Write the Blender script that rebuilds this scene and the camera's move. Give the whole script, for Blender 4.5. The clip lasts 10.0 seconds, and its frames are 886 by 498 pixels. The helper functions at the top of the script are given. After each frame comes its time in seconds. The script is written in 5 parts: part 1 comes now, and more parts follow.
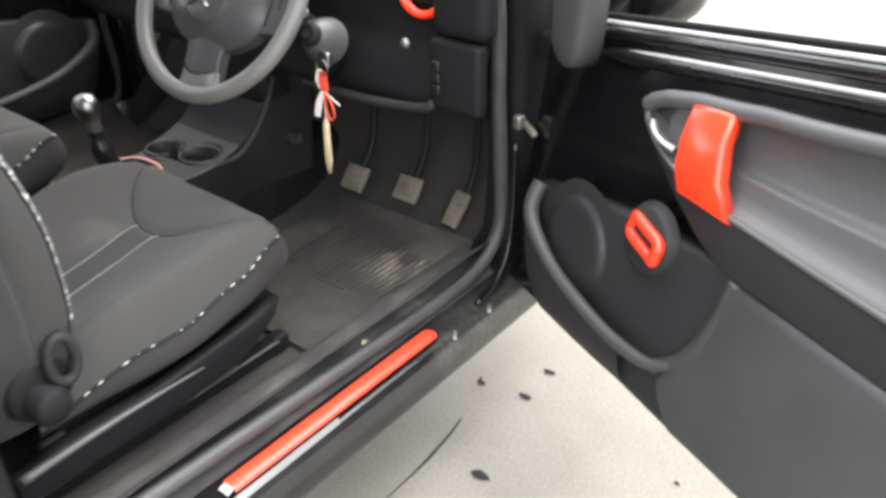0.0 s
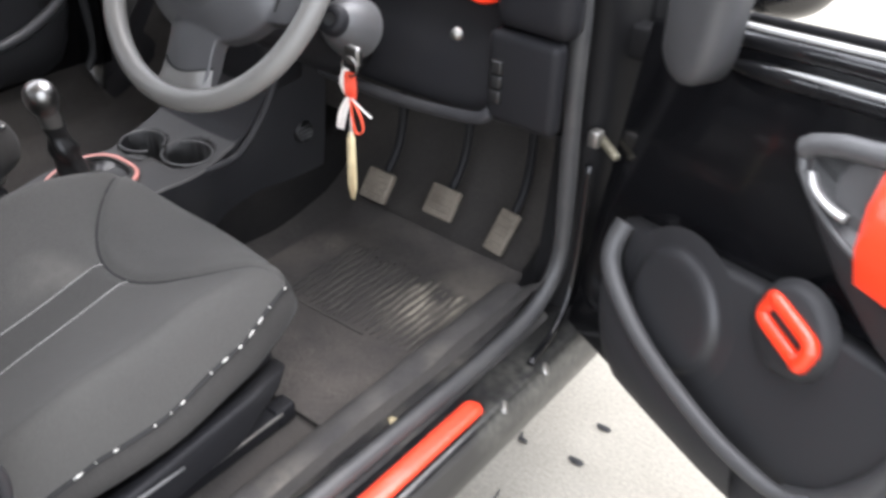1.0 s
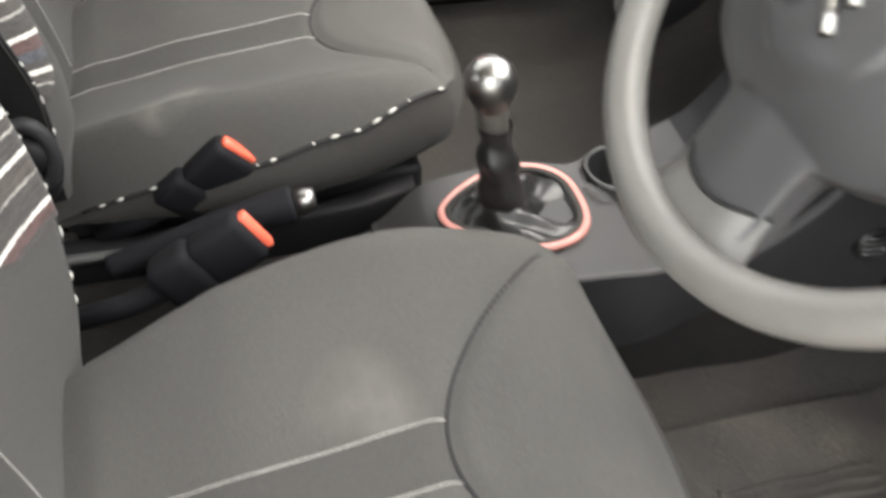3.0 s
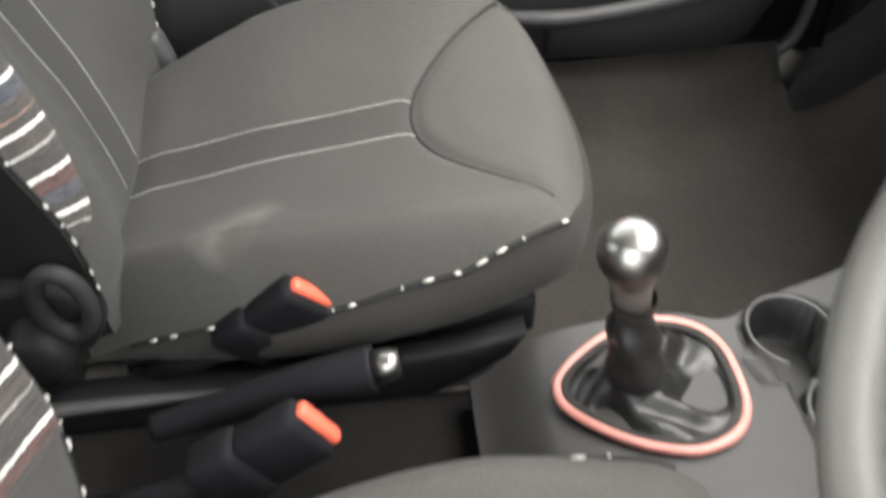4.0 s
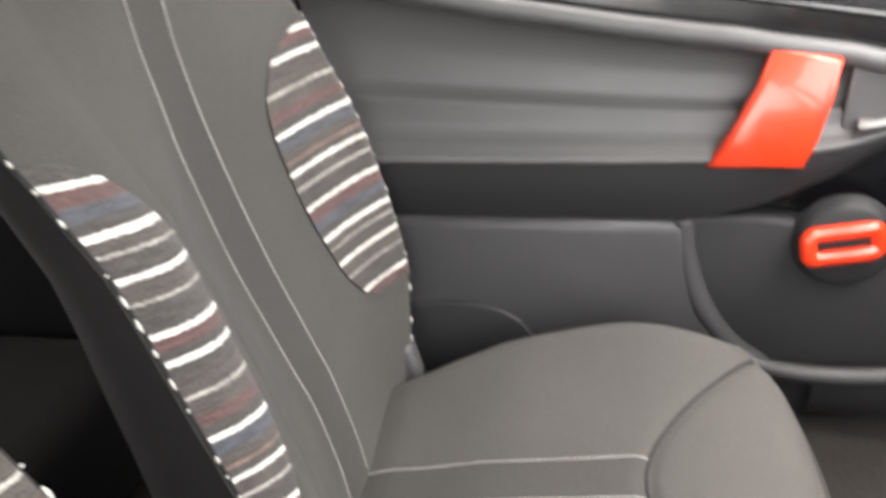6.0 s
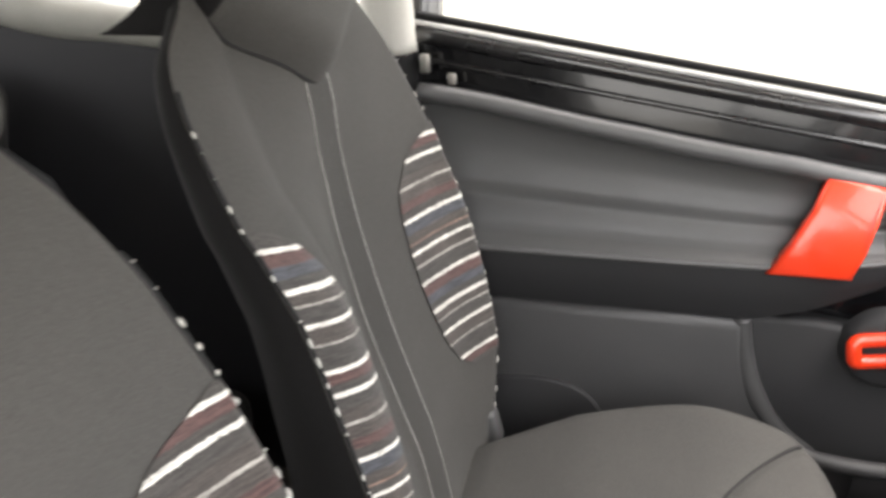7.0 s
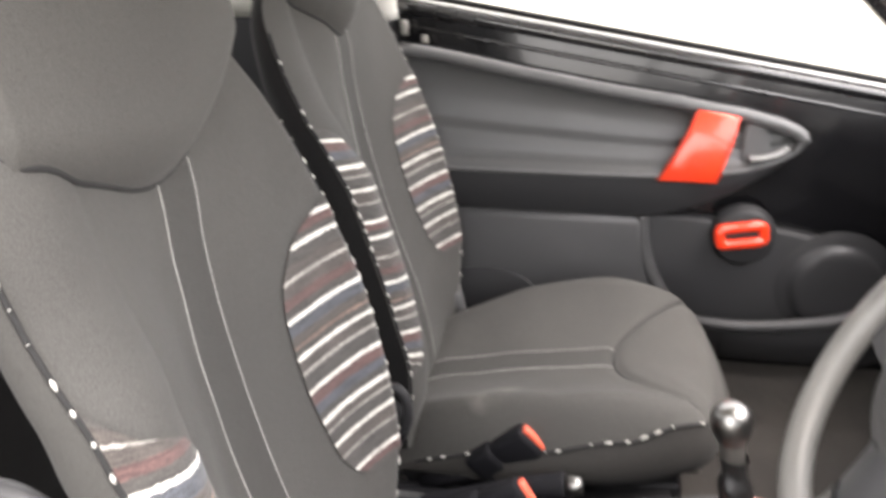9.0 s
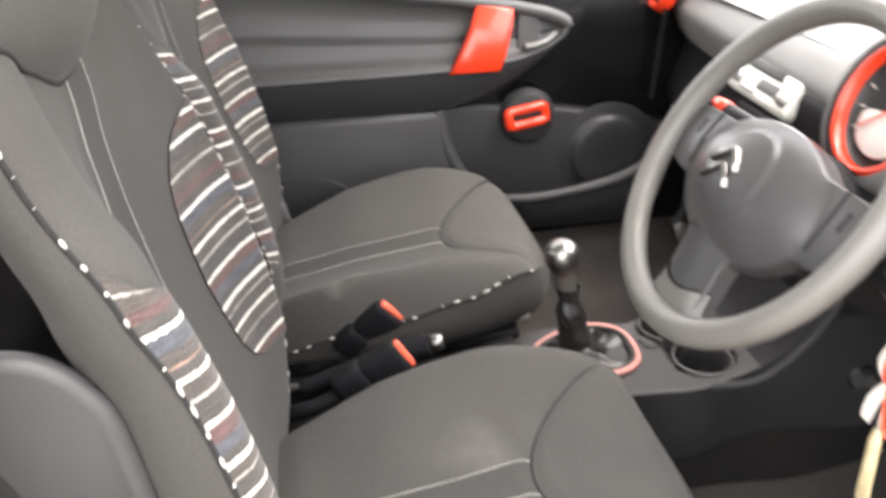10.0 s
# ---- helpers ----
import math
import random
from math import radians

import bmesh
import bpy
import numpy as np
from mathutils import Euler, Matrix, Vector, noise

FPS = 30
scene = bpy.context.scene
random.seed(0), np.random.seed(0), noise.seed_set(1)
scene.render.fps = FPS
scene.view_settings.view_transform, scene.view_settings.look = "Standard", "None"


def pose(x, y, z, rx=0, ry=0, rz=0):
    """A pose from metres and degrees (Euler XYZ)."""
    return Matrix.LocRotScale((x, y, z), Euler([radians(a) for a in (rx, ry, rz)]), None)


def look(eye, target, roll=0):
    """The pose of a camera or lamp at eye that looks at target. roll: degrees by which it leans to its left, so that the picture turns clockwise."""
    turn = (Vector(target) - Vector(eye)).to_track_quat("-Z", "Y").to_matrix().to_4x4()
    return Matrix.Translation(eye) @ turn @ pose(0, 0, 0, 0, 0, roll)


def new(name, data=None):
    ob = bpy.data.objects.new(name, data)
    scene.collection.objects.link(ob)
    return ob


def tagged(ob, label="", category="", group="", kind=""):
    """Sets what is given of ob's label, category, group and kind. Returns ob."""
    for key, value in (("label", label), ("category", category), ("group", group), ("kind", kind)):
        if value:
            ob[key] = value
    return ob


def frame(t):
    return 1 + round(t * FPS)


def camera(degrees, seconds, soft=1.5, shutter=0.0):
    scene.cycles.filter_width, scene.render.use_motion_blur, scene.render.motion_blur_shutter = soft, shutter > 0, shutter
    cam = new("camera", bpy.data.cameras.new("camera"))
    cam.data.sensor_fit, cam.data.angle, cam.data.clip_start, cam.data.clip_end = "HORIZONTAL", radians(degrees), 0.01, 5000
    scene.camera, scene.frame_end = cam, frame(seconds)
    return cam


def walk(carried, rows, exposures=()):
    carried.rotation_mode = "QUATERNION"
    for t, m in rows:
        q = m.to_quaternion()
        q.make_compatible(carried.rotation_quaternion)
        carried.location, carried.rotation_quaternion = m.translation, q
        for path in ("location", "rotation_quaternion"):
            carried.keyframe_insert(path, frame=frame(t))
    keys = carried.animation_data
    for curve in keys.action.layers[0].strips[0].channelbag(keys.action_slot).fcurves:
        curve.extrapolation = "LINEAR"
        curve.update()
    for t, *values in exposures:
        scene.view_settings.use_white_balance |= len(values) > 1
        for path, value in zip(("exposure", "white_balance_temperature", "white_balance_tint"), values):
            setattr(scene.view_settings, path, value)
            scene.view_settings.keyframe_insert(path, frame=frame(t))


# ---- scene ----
cam = camera(53.7, 10.0, soft=3.2, shutter=0.65)
PATH = [
    (0, (1.537, -0.412, 1.255), (0.47, 0.925, 0.218), -0.8),
    (0.5, (1.352, -0.267, 1.216), (0.347, 1.075, 0.126), 2.1),
    (1, (1.226, -0.164, 1.207), (0.222, 1.126, 0.055), 1.6),
    (1.5, (1.097, 0.0, 1.157), (-0.104, 1.036, -0.061), 0.4),
    (2, (1.017, 0.088, 1.146), (-0.331, 0.826, -0.133), -0.9),
    (2.5, (0.839, 0.156, 1.092), (-0.567, 0.676, -0.232), 1.8),
    (3, (0.677, 0.183, 1.078), (-0.717, 0.57, -0.303), 2.7),
    (3.2, (0.628, 0.187, 1.072), (-0.776, 0.519, -0.313), 1.7),
    (4.3, (0.359, 0.252, 1.068), (-1.052, 0.304, -0.349), -2.8),
    (4.5, (0.328, 0.255, 1.067), (-1.104, 0.26, -0.329), -3.7),
    (5, (0.288, 0.259, 1.073), (-1.201, 0.149, -0.258), -5.8),
    (5.5, (0.316, 0.248, 1.113), (-1.312, -0.003, -0.02), -5.6),
    (6, (0.355, 0.25, 1.127), (-1.369, -0.163, 0.201), -4.9),
    (6.2, (0.37, 0.251, 1.146), (-1.366, -0.212, 0.267), -4.4),
    (7.3, (0.585, 0.213, 1.2), (-1.208, -0.326, 0.498), -1.0),
    (7.5, (0.623, 0.238, 1.207), (-1.144, -0.363, 0.487), -1.2),
    (8, (0.752, 0.243, 1.221), (-0.998, -0.395, 0.493), -0.3),
    (8.5, (0.873, 0.253, 1.23), (-0.916, -0.27, 0.506), 0.6),
    (9, (0.945, 0.241, 1.219), (-0.87, -0.11, 0.456), -0.7),
    (9.5, (1.008, 0.187, 1.205), (-0.8, 0.134, 0.351), -1.7),
    (10, (1.082, 0.117, 1.189), (-0.698, 0.319, 0.299), -2.5),
]
walk(cam, [(t, look(eye, target, roll)) for t, eye, target, roll in PATH],
     exposures=[(0.0, 2.16, 6350, 12), (1.0, 2.3, 6100, 14), (1.5, 2.75, 6250, 10), (2.0, 2.95, 6580, 8), (3.0, 2.98, 6650, 9), (4.5, 3.12, 6580, 8), (5.0, 3.57, 6650, 10),
                (5.5, 3.73, 6650, 12), (6.2, 2.95, 6750, 13), (7.5, 2.65, 6700, 12), (8.5, 3.02, 6650, 14), (9.5, 2.80, 6800, 15), (10.0, 2.83, 6750, 14)])

# ---- daylight: a bright overcast sky ----
world = bpy.data.worlds.new("overcast_sky")
scene.world = world
world.use_nodes = True
wn = world.node_tree
wn.nodes.clear()
sky = wn.nodes.new("ShaderNodeTexSky")
sky.sky_type = "NISHITA"
sky.sun_disc = False
sky.sun_elevation = radians(70)
sky.sun_rotation = radians(4)
sky.air_density, sky.dust_density, sky.ozone_density = 1.0, 4.0, 1.0
haze = wn.nodes.new("ShaderNodeMixRGB")
haze.inputs[0].default_value = 0.75
haze.inputs[2].default_value = (8.8, 8.8, 8.6, 1)
bg = wn.nodes.new("ShaderNodeBackground")
bg.inputs[1].default_value = 0.15
wout = wn.nodes.new("ShaderNodeOutputWorld")
wn.links.new(sky.outputs[0], haze.inputs[1])
wn.links.new(haze.outputs[0], bg.inputs[0])
wn.links.new(bg.outputs[0], wout.inputs[0])

sun_data = bpy.data.lights.new("sun", "SUN")
sun_data.energy, sun_data.angle, sun_data.color = 0.95, radians(60), (1.0, 0.975, 0.94)
sun = new("sun", sun_data)
sun.matrix_world = look((0.2, 2.6, 7.4), (0, 0, 0))
tagged(sun, "soft overcast sun", "sun", kind="structure")


# ---- materials ----
def material(name, color, rough=0.6, metal=0.0, grain=0.0, grain_scale=300.0, bump=0.0, stain=0.0, stain_scale=7.0, coat=0.0, spec=0.5, tint=None, sheen=0.0):
    """A principled surface with fine grain and large stains, in real-world size."""
    m = bpy.data.materials.new(name)
    m.use_nodes = True
    nt = m.node_tree
    b = nt.nodes["Principled BSDF"]
    b.inputs["Roughness"].default_value = rough
    b.inputs["Metallic"].default_value = metal
    b.inputs["Specular IOR Level"].default_value = spec
    b.inputs["Coat Weight"].default_value = coat
    b.inputs["Coat Roughness"].default_value = 0.06
    b.inputs["Sheen Weight"].default_value = sheen
    base = nt.nodes.new("ShaderNodeRGB")
    base.outputs[0].default_value = (*color, 1)
    out = base.outputs[0]
    co = nt.nodes.new("ShaderNodeTexCoord")
    if stain:
        n = nt.nodes.new("ShaderNodeTexNoise")
        n.inputs["Scale"].default_value, n.inputs["Detail"].default_value = stain_scale, 6
        nt.links.new(co.outputs["Object"], n.inputs["Vector"])
        r = nt.nodes.new("ShaderNodeMapRange")
        r.inputs["From Min"].default_value, r.inputs["From Max"].default_value = 0.42, 0.72
        r.inputs["To Max"].default_value = stain
        nt.links.new(n.outputs[0], r.inputs["Value"])
        mx = nt.nodes.new("ShaderNodeMixRGB")
        mx.inputs[2].default_value = (*(tint or [c * 0.45 for c in color]), 1)
        nt.links.new(r.outputs[0], mx.inputs[0])
        nt.links.new(out, mx.inputs[1])
        out = mx.outputs[0]
        rr = nt.nodes.new("ShaderNodeMapRange")
        rr.inputs["To Min"].default_value, rr.inputs["To Max"].default_value = max(0.03, rough - 0.06), min(1, rough + 0.12)
        nt.links.new(n.outputs[0], rr.inputs["Value"])
        nt.links.new(rr.outputs[0], b.inputs["Roughness"])
    if grain or bump:
        g = nt.nodes.new("ShaderNodeTexNoise")
        g.inputs["Scale"].default_value, g.inputs["Detail"].default_value = grain_scale, 3
        nt.links.new(co.outputs["Object"], g.inputs["Vector"])
        if grain:
            v = nt.nodes.new("ShaderNodeMapRange")
            v.inputs["From Min"].default_value, v.inputs["From Max"].default_value = 0.3, 0.7
            v.inputs["To Min"].default_value, v.inputs["To Max"].default_value = 1 - grain, 1 + grain
            nt.links.new(g.outputs[0], v.inputs["Value"])
            hsv = nt.nodes.new("ShaderNodeHueSaturation")
            nt.links.new(v.outputs[0], hsv.inputs["Value"])
            nt.links.new(out, hsv.inputs["Color"])
            out = hsv.outputs[0]
        if bump:
            bp = nt.nodes.new("ShaderNodeBump")
            bp.inputs["Strength"].default_value, bp.inputs["Distance"].default_value = bump, 0.001
            nt.links.new(g.outputs[0], bp.inputs["Height"])
            nt.links.new(bp.outputs[0], b.inputs["Normal"])
    nt.links.new(out, b.inputs["Base Color"])
    return m


def seat_cloth():
    return material("charcoal_seat_cloth", (0.056, 0.0545, 0.051), 0.85, grain=0.25, grain_scale=900, bump=0.35, stain=0.35, stain_scale=5, tint=(0.078, 0.076, 0.07), sheen=0.06, spec=0.2)


SEAT = seat_cloth()
SEAT_WORN = seat_cloth()


def add_dust(m, spots, color, strength, scale=17):
    """Dusty patches with ragged edges at (x, y, z, radius) in the thing's own metres."""
    nt = m.node_tree
    b = nt.nodes["Principled BSDF"]
    old = b.inputs["Base Color"].links[0].from_socket
    co = nt.nodes.new("ShaderNodeTexCoord")
    n = nt.nodes.new("ShaderNodeTexNoise")
    n.inputs["Scale"].default_value, n.inputs["Detail"].default_value = scale, 8
    nt.links.new(co.outputs["Object"], n.inputs["Vector"])
    total = None
    for x, y, z, r in spots:
        d = nt.nodes.new("ShaderNodeVectorMath")
        d.operation = "DISTANCE"
        d.inputs[1].default_value = (x, y, z)
        nt.links.new(co.outputs["Object"], d.inputs[0])
        f = nt.nodes.new("ShaderNodeMapRange")
        f.inputs["From Min"].default_value, f.inputs["From Max"].default_value = r, r * 0.2
        f.inputs["To Max"].default_value = strength
        nt.links.new(d.outputs["Value"], f.inputs["Value"])
        if total is None:
            total = f.outputs[0]
        else:
            a = nt.nodes.new("ShaderNodeMath")
            a.operation = "MAXIMUM"
            nt.links.new(total, a.inputs[0])
            nt.links.new(f.outputs[0], a.inputs[1])
            total = a.outputs[0]
    k = nt.nodes.new("ShaderNodeMapRange")
    k.inputs["From Min"].default_value, k.inputs["From Max"].default_value = 0.28, 0.76
    nt.links.new(n.outputs[0], k.inputs["Value"])
    w = nt.nodes.new("ShaderNodeMath")
    w.operation = "MULTIPLY"
    nt.links.new(total, w.inputs[0])
    nt.links.new(k.outputs[0], w.inputs[1])
    mx = nt.nodes.new("ShaderNodeMixRGB")
    mx.inputs[2].default_value = (*color, 1)
    nt.links.new(w.outputs[0], mx.inputs[0])
    nt.links.new(old, mx.inputs[1])
    nt.links.new(mx.outputs[0], b.inputs["Base Color"])


add_dust(SEAT, [(0.155, 0.095, 0.53, 0.045), (0.135, 0.115, 0.53, 0.035), (0.175, 0.09, 0.53, 0.03)], (0.21, 0.20, 0.18), 0.75, 26)
add_dust(SEAT_WORN, [(-0.068, 0.213, 0.505, 0.05), (-0.045, 0.23, 0.505, 0.045)], (0.15, 0.143, 0.128), 0.5, 20)
# near-black, so that shaded cloth parts hold their shade in the colour
SEAT_SHADED = material("shade_blackened_cloth", (0.009, 0.0085, 0.0085), 0.9, grain=0.3, grain_scale=900, bump=0.3, stain=0.3, stain_scale=6, sheen=0.03, spec=0.15)
SEAT_FLANK = material("dark_cushion_side_cloth", (0.034, 0.0325, 0.0305), 0.9, grain=0.3, grain_scale=900, bump=0.3, stain=0.3, stain_scale=6, sheen=0.04, spec=0.15)
BUTTON = material("faded_orange_button", (0.72, 0.13, 0.075), 0.4, stain=0.3, stain_scale=40, tint=(0.6, 0.09, 0.05))
BELT = material("matt_black_belt_sleeve", (0.006, 0.006, 0.0078), 0.75, spec=0.2, grain=0.2, grain_scale=900, bump=0.3)
SEAT_RIB = material("ribbed_dark_cloth", (0.049, 0.0478, 0.0447), 0.9, grain=0.4, grain_scale=1500, bump=0.5, sheen=0.05, spec=0.2)
THREAD = material("white_thread", (0.55, 0.54, 0.50), 0.7, grain=0.2, grain_scale=1500)
STITCH = material("greyed_white_thread", (0.36, 0.355, 0.335), 0.8, grain=0.35, grain_scale=900, stain=0.5, stain_scale=25, tint=(0.22, 0.215, 0.2))
PAINT_SHELL = material("black_door_paint", (0.0045, 0.0045, 0.0052), 0.16, spec=0.35, coat=0.3, stain=0.3, stain_scale=12)
PAINT_DULL = material("dull_black_body_paint", (0.0055, 0.0055, 0.006), 0.55, spec=0.2, stain=0.3, stain_scale=12)
SEAM = material("dark_seam", (0.012, 0.012, 0.012), 0.9)
PLASTIC = material("grained_charcoal_plastic", (0.023, 0.023, 0.025), 0.5, spec=0.22, grain=0.15, grain_scale=1200, bump=0.25, stain=0.3, stain_scale=9, tint=(0.05, 0.048, 0.046))
PLASTIC_DARK = material("grained_black_plastic", (0.013, 0.013, 0.0145), 0.5, spec=0.15, grain=0.15, grain_scale=1200, bump=0.2, stain=0.35, stain_scale=8, tint=(0.018, 0.0175, 0.017))
CONSOLE = material("satin_grey_console_plastic", (0.030, 0.0297, 0.0297), 0.42, spec=0.32, grain=0.15, grain_scale=1200, bump=0.2, stain=0.35, stain_scale=8, tint=(0.048, 0.046, 0.0445))
PLASTIC_GREY = material("soft_grey_plastic", (0.076, 0.076, 0.077), 0.36, grain=0.1, grain_scale=1200, bump=0.2, stain=0.3, stain_scale=10)
RUBBER = material("grey_rubber_seal", (0.044, 0.044, 0.045), 0.45, grain=0.2, grain_scale=400, bump=0.2, stain=0.4, stain_scale=20, tint=(0.075, 0.072, 0.068))
WHEEL = material("worn_wheel_rim", (0.115, 0.112, 0.105), 0.30, grain=0.2, grain_scale=1500, bump=0.3, stain=0.4, stain_scale=16, tint=(0.145, 0.141, 0.133))
PAINT = material("glossy_black_car_paint", (0.006, 0.006, 0.007), 0.25, coat=1.0, stain=0.3, stain_scale=12, tint=(0.012, 0.012, 0.012))
RED = material("glossy_orange_red_plastic", (0.80, 0.045, 0.012), 0.28, coat=0.5, grain=0.05, grain_scale=400, stain=0.15, stain_scale=14, tint=(0.62, 0.035, 0.01))
DOOR = material("grained_grey_door_plastic", (0.067, 0.067, 0.068), 0.36, spec=0.5, grain=0.12, grain_scale=1200, bump=0.25, stain=0.3, stain_scale=9, tint=(0.060, 0.059, 0.057))
DOOR_DARK = material("grained_dark_door_plastic", (0.022, 0.022, 0.0235), 0.5, spec=0.28, grain=0.15, grain_scale=1200, bump=0.2, stain=0.35, stain_scale=8, tint=(0.026, 0.0255, 0.025))
DOOR_MID = material("smooth_grey_door_plastic", (0.048, 0.048, 0.049), 0.42, spec=0.4, grain=0.12, grain_scale=1200, bump=0.2, stain=0.3, stain_scale=9)
# paler than the other dash plastic, to hold windscreen light in the colour
DASH_LIT = material("light_paled_dash_plastic", (0.13, 0.13, 0.127), 0.5, grain=0.1, grain_scale=1200, bump=0.2, stain=0.3, stain_scale=8, tint=(0.2, 0.195, 0.185))
SILL = material("dusty_sill_carpet", (0.046, 0.044, 0.043), 0.85, spec=0.15, grain=0.4, grain_scale=700, bump=0.5, stain=0.8, stain_scale=11, tint=(0.085, 0.080, 0.074))
add_dust(SILL, [(0.655, 0.476, 0.303, 0.05), (0.63, 0.30, 0.30, 0.07), (0.64, 0.62, 0.30, 0.06)], (0.17, 0.155, 0.13), 0.7, 40)
STRIP = material("orange_red_sill_plastic", (0.78, 0.055, 0.02), 0.35, coat=0.3, stain=0.5, stain_scale=24, tint=(0.5, 0.045, 0.02))
SILL_PAINT = material("grimy_black_sill_paint", (0.006, 0.006, 0.007), 0.3, coat=0.6, stain=0.4, stain_scale=18, tint=(0.02, 0.0195, 0.018))
add_dust(SILL_PAINT, [(0.73, 0.70, 0.27, 0.12), (0.75, 0.80, 0.25, 0.10), (0.74, 0.60, 0.26, 0.06)], (0.16, 0.158, 0.135), 0.40, 75)
SPEAKER = material("satin_dark_door_plastic", (0.022, 0.022, 0.0235), 0.34, spec=0.4, grain=0.12, grain_scale=1200, bump=0.12, stain=0.35, stain_scale=8, tint=(0.026, 0.0255, 0.025))
LEDGE = material("pale_grey_trim_plastic", (0.24, 0.235, 0.21), 0.6, grain=0.15, grain_scale=900, bump=0.2, stain=0.4, stain_scale=9)
HUB = material("satin_grey_hub_plastic", (0.054, 0.054, 0.056), 0.27, grain=0.08, grain_scale=1200, bump=0.12, stain=0.3, stain_scale=9)
CHROME = material("worn_satin_metal", (0.25, 0.245, 0.237), 0.30, metal=1.0, stain=0.4, stain_scale=40, tint=(0.34, 0.335, 0.325))
# pale stand-in for window-line highlights; also colours the scuffed strip end
GLINT_SCUFF = material("pale_glint_and_scuff", (0.46, 0.46, 0.45), 0.35, grain=0.08, grain_scale=300, stain=0.5, stain_scale=22, tint=(0.22, 0.22, 0.215))
SILVER = material("silver_trim_plastic", (0.42, 0.42, 0.41), 0.3, metal=0.6, stain=0.25, stain_scale=18)
CARPET = material("black_needle_carpet", (0.040, 0.037, 0.0345), 0.95, spec=0.1, grain=0.6, grain_scale=700, bump=0.9, stain=0.7, stain_scale=6, tint=(0.062, 0.056, 0.050), sheen=0.05)
MAT = material("dusty_rubber_backed_mat", (0.043, 0.0395, 0.037), 0.9, spec=0.15, grain=0.5, grain_scale=600, bump=0.8, stain=0.7, stain_scale=7, tint=(0.092, 0.081, 0.070))
add_dust(MAT, [(0.53, 0.79, 0.285, 0.085), (0.50, 0.73, 0.285, 0.07), (0.55, 0.75, 0.285, 0.06)], (0.20, 0.178, 0.145), 0.6)
add_dust(CARPET, [(0.42, 0.50, 0.27, 0.2), (0.62, 0.45, 0.27, 0.18)], (0.075, 0.066, 0.056), 0.5)
MAT_RIB = material("worn_rubber_rib", (0.042, 0.039, 0.036), 0.8, spec=0.2, grain=0.4, grain_scale=600, bump=0.6, stain=0.7, stain_scale=9, tint=(0.085, 0.076, 0.066))
add_dust(MAT_RIB, [(0.53, 0.79, 0.285, 0.09), (0.50, 0.72, 0.285, 0.09), (0.56, 0.73, 0.285, 0.06)], (0.33, 0.295, 0.235), 1.0, 30)
# darker copy of the floor carpet, with the shade between the seats in it
TUNNEL = material("shaded_tunnel_carpet", (0.010, 0.0095, 0.0095), 0.95, spec=0.1, grain=0.6, grain_scale=700, bump=0.9, stain=0.4, stain_scale=6, tint=(0.022, 0.020, 0.018))
GAITER = material("black_leatherette", (0.013, 0.013, 0.013), 0.33, grain=0.2, grain_scale=700, bump=0.5)
PEDAL = material("dusty_pedal_rubber", (0.14, 0.12, 0.095), 0.85, grain=0.3, grain_scale=500, bump=0.4, stain=0.6, stain_scale=30)
TAG = material("buff_card_tag", (0.60, 0.50, 0.30), 0.8, grain=0.1, grain_scale=400, stain=0.4, stain_scale=50)
RIBBON_W = material("white_ribbon", (0.75, 0.72, 0.68), 0.7, grain=0.1, grain_scale=900)
RIBBON_R = material("red_ribbon", (0.72, 0.09, 0.04), 0.6, grain=0.1, grain_scale=900)
STEEL = material("dull_steel", (0.30, 0.29, 0.27), 0.4, metal=0.9, stain=0.5, stain_scale=30)
BRASS = material("greased_check_strap", (0.25, 0.23, 0.17), 0.45, metal=0.6, stain=0.5, stain_scale=40)
PALE = material("pale_display_plastic", (0.58, 0.58, 0.54), 0.35, stain=0.3, stain_scale=30)
LINING = material("pale_headlining", (0.55, 0.54, 0.50), 0.95, grain=0.1, grain_scale=800, bump=0.3)


def concrete_material():
    m = material("pale_concrete_paving", (0.215, 0.200, 0.166), 0.85, grain=0.18, grain_scale=160, bump=0.5, stain=0.7, stain_scale=5, tint=(0.175, 0.160, 0.131))
    return m


CONCRETE = concrete_material()


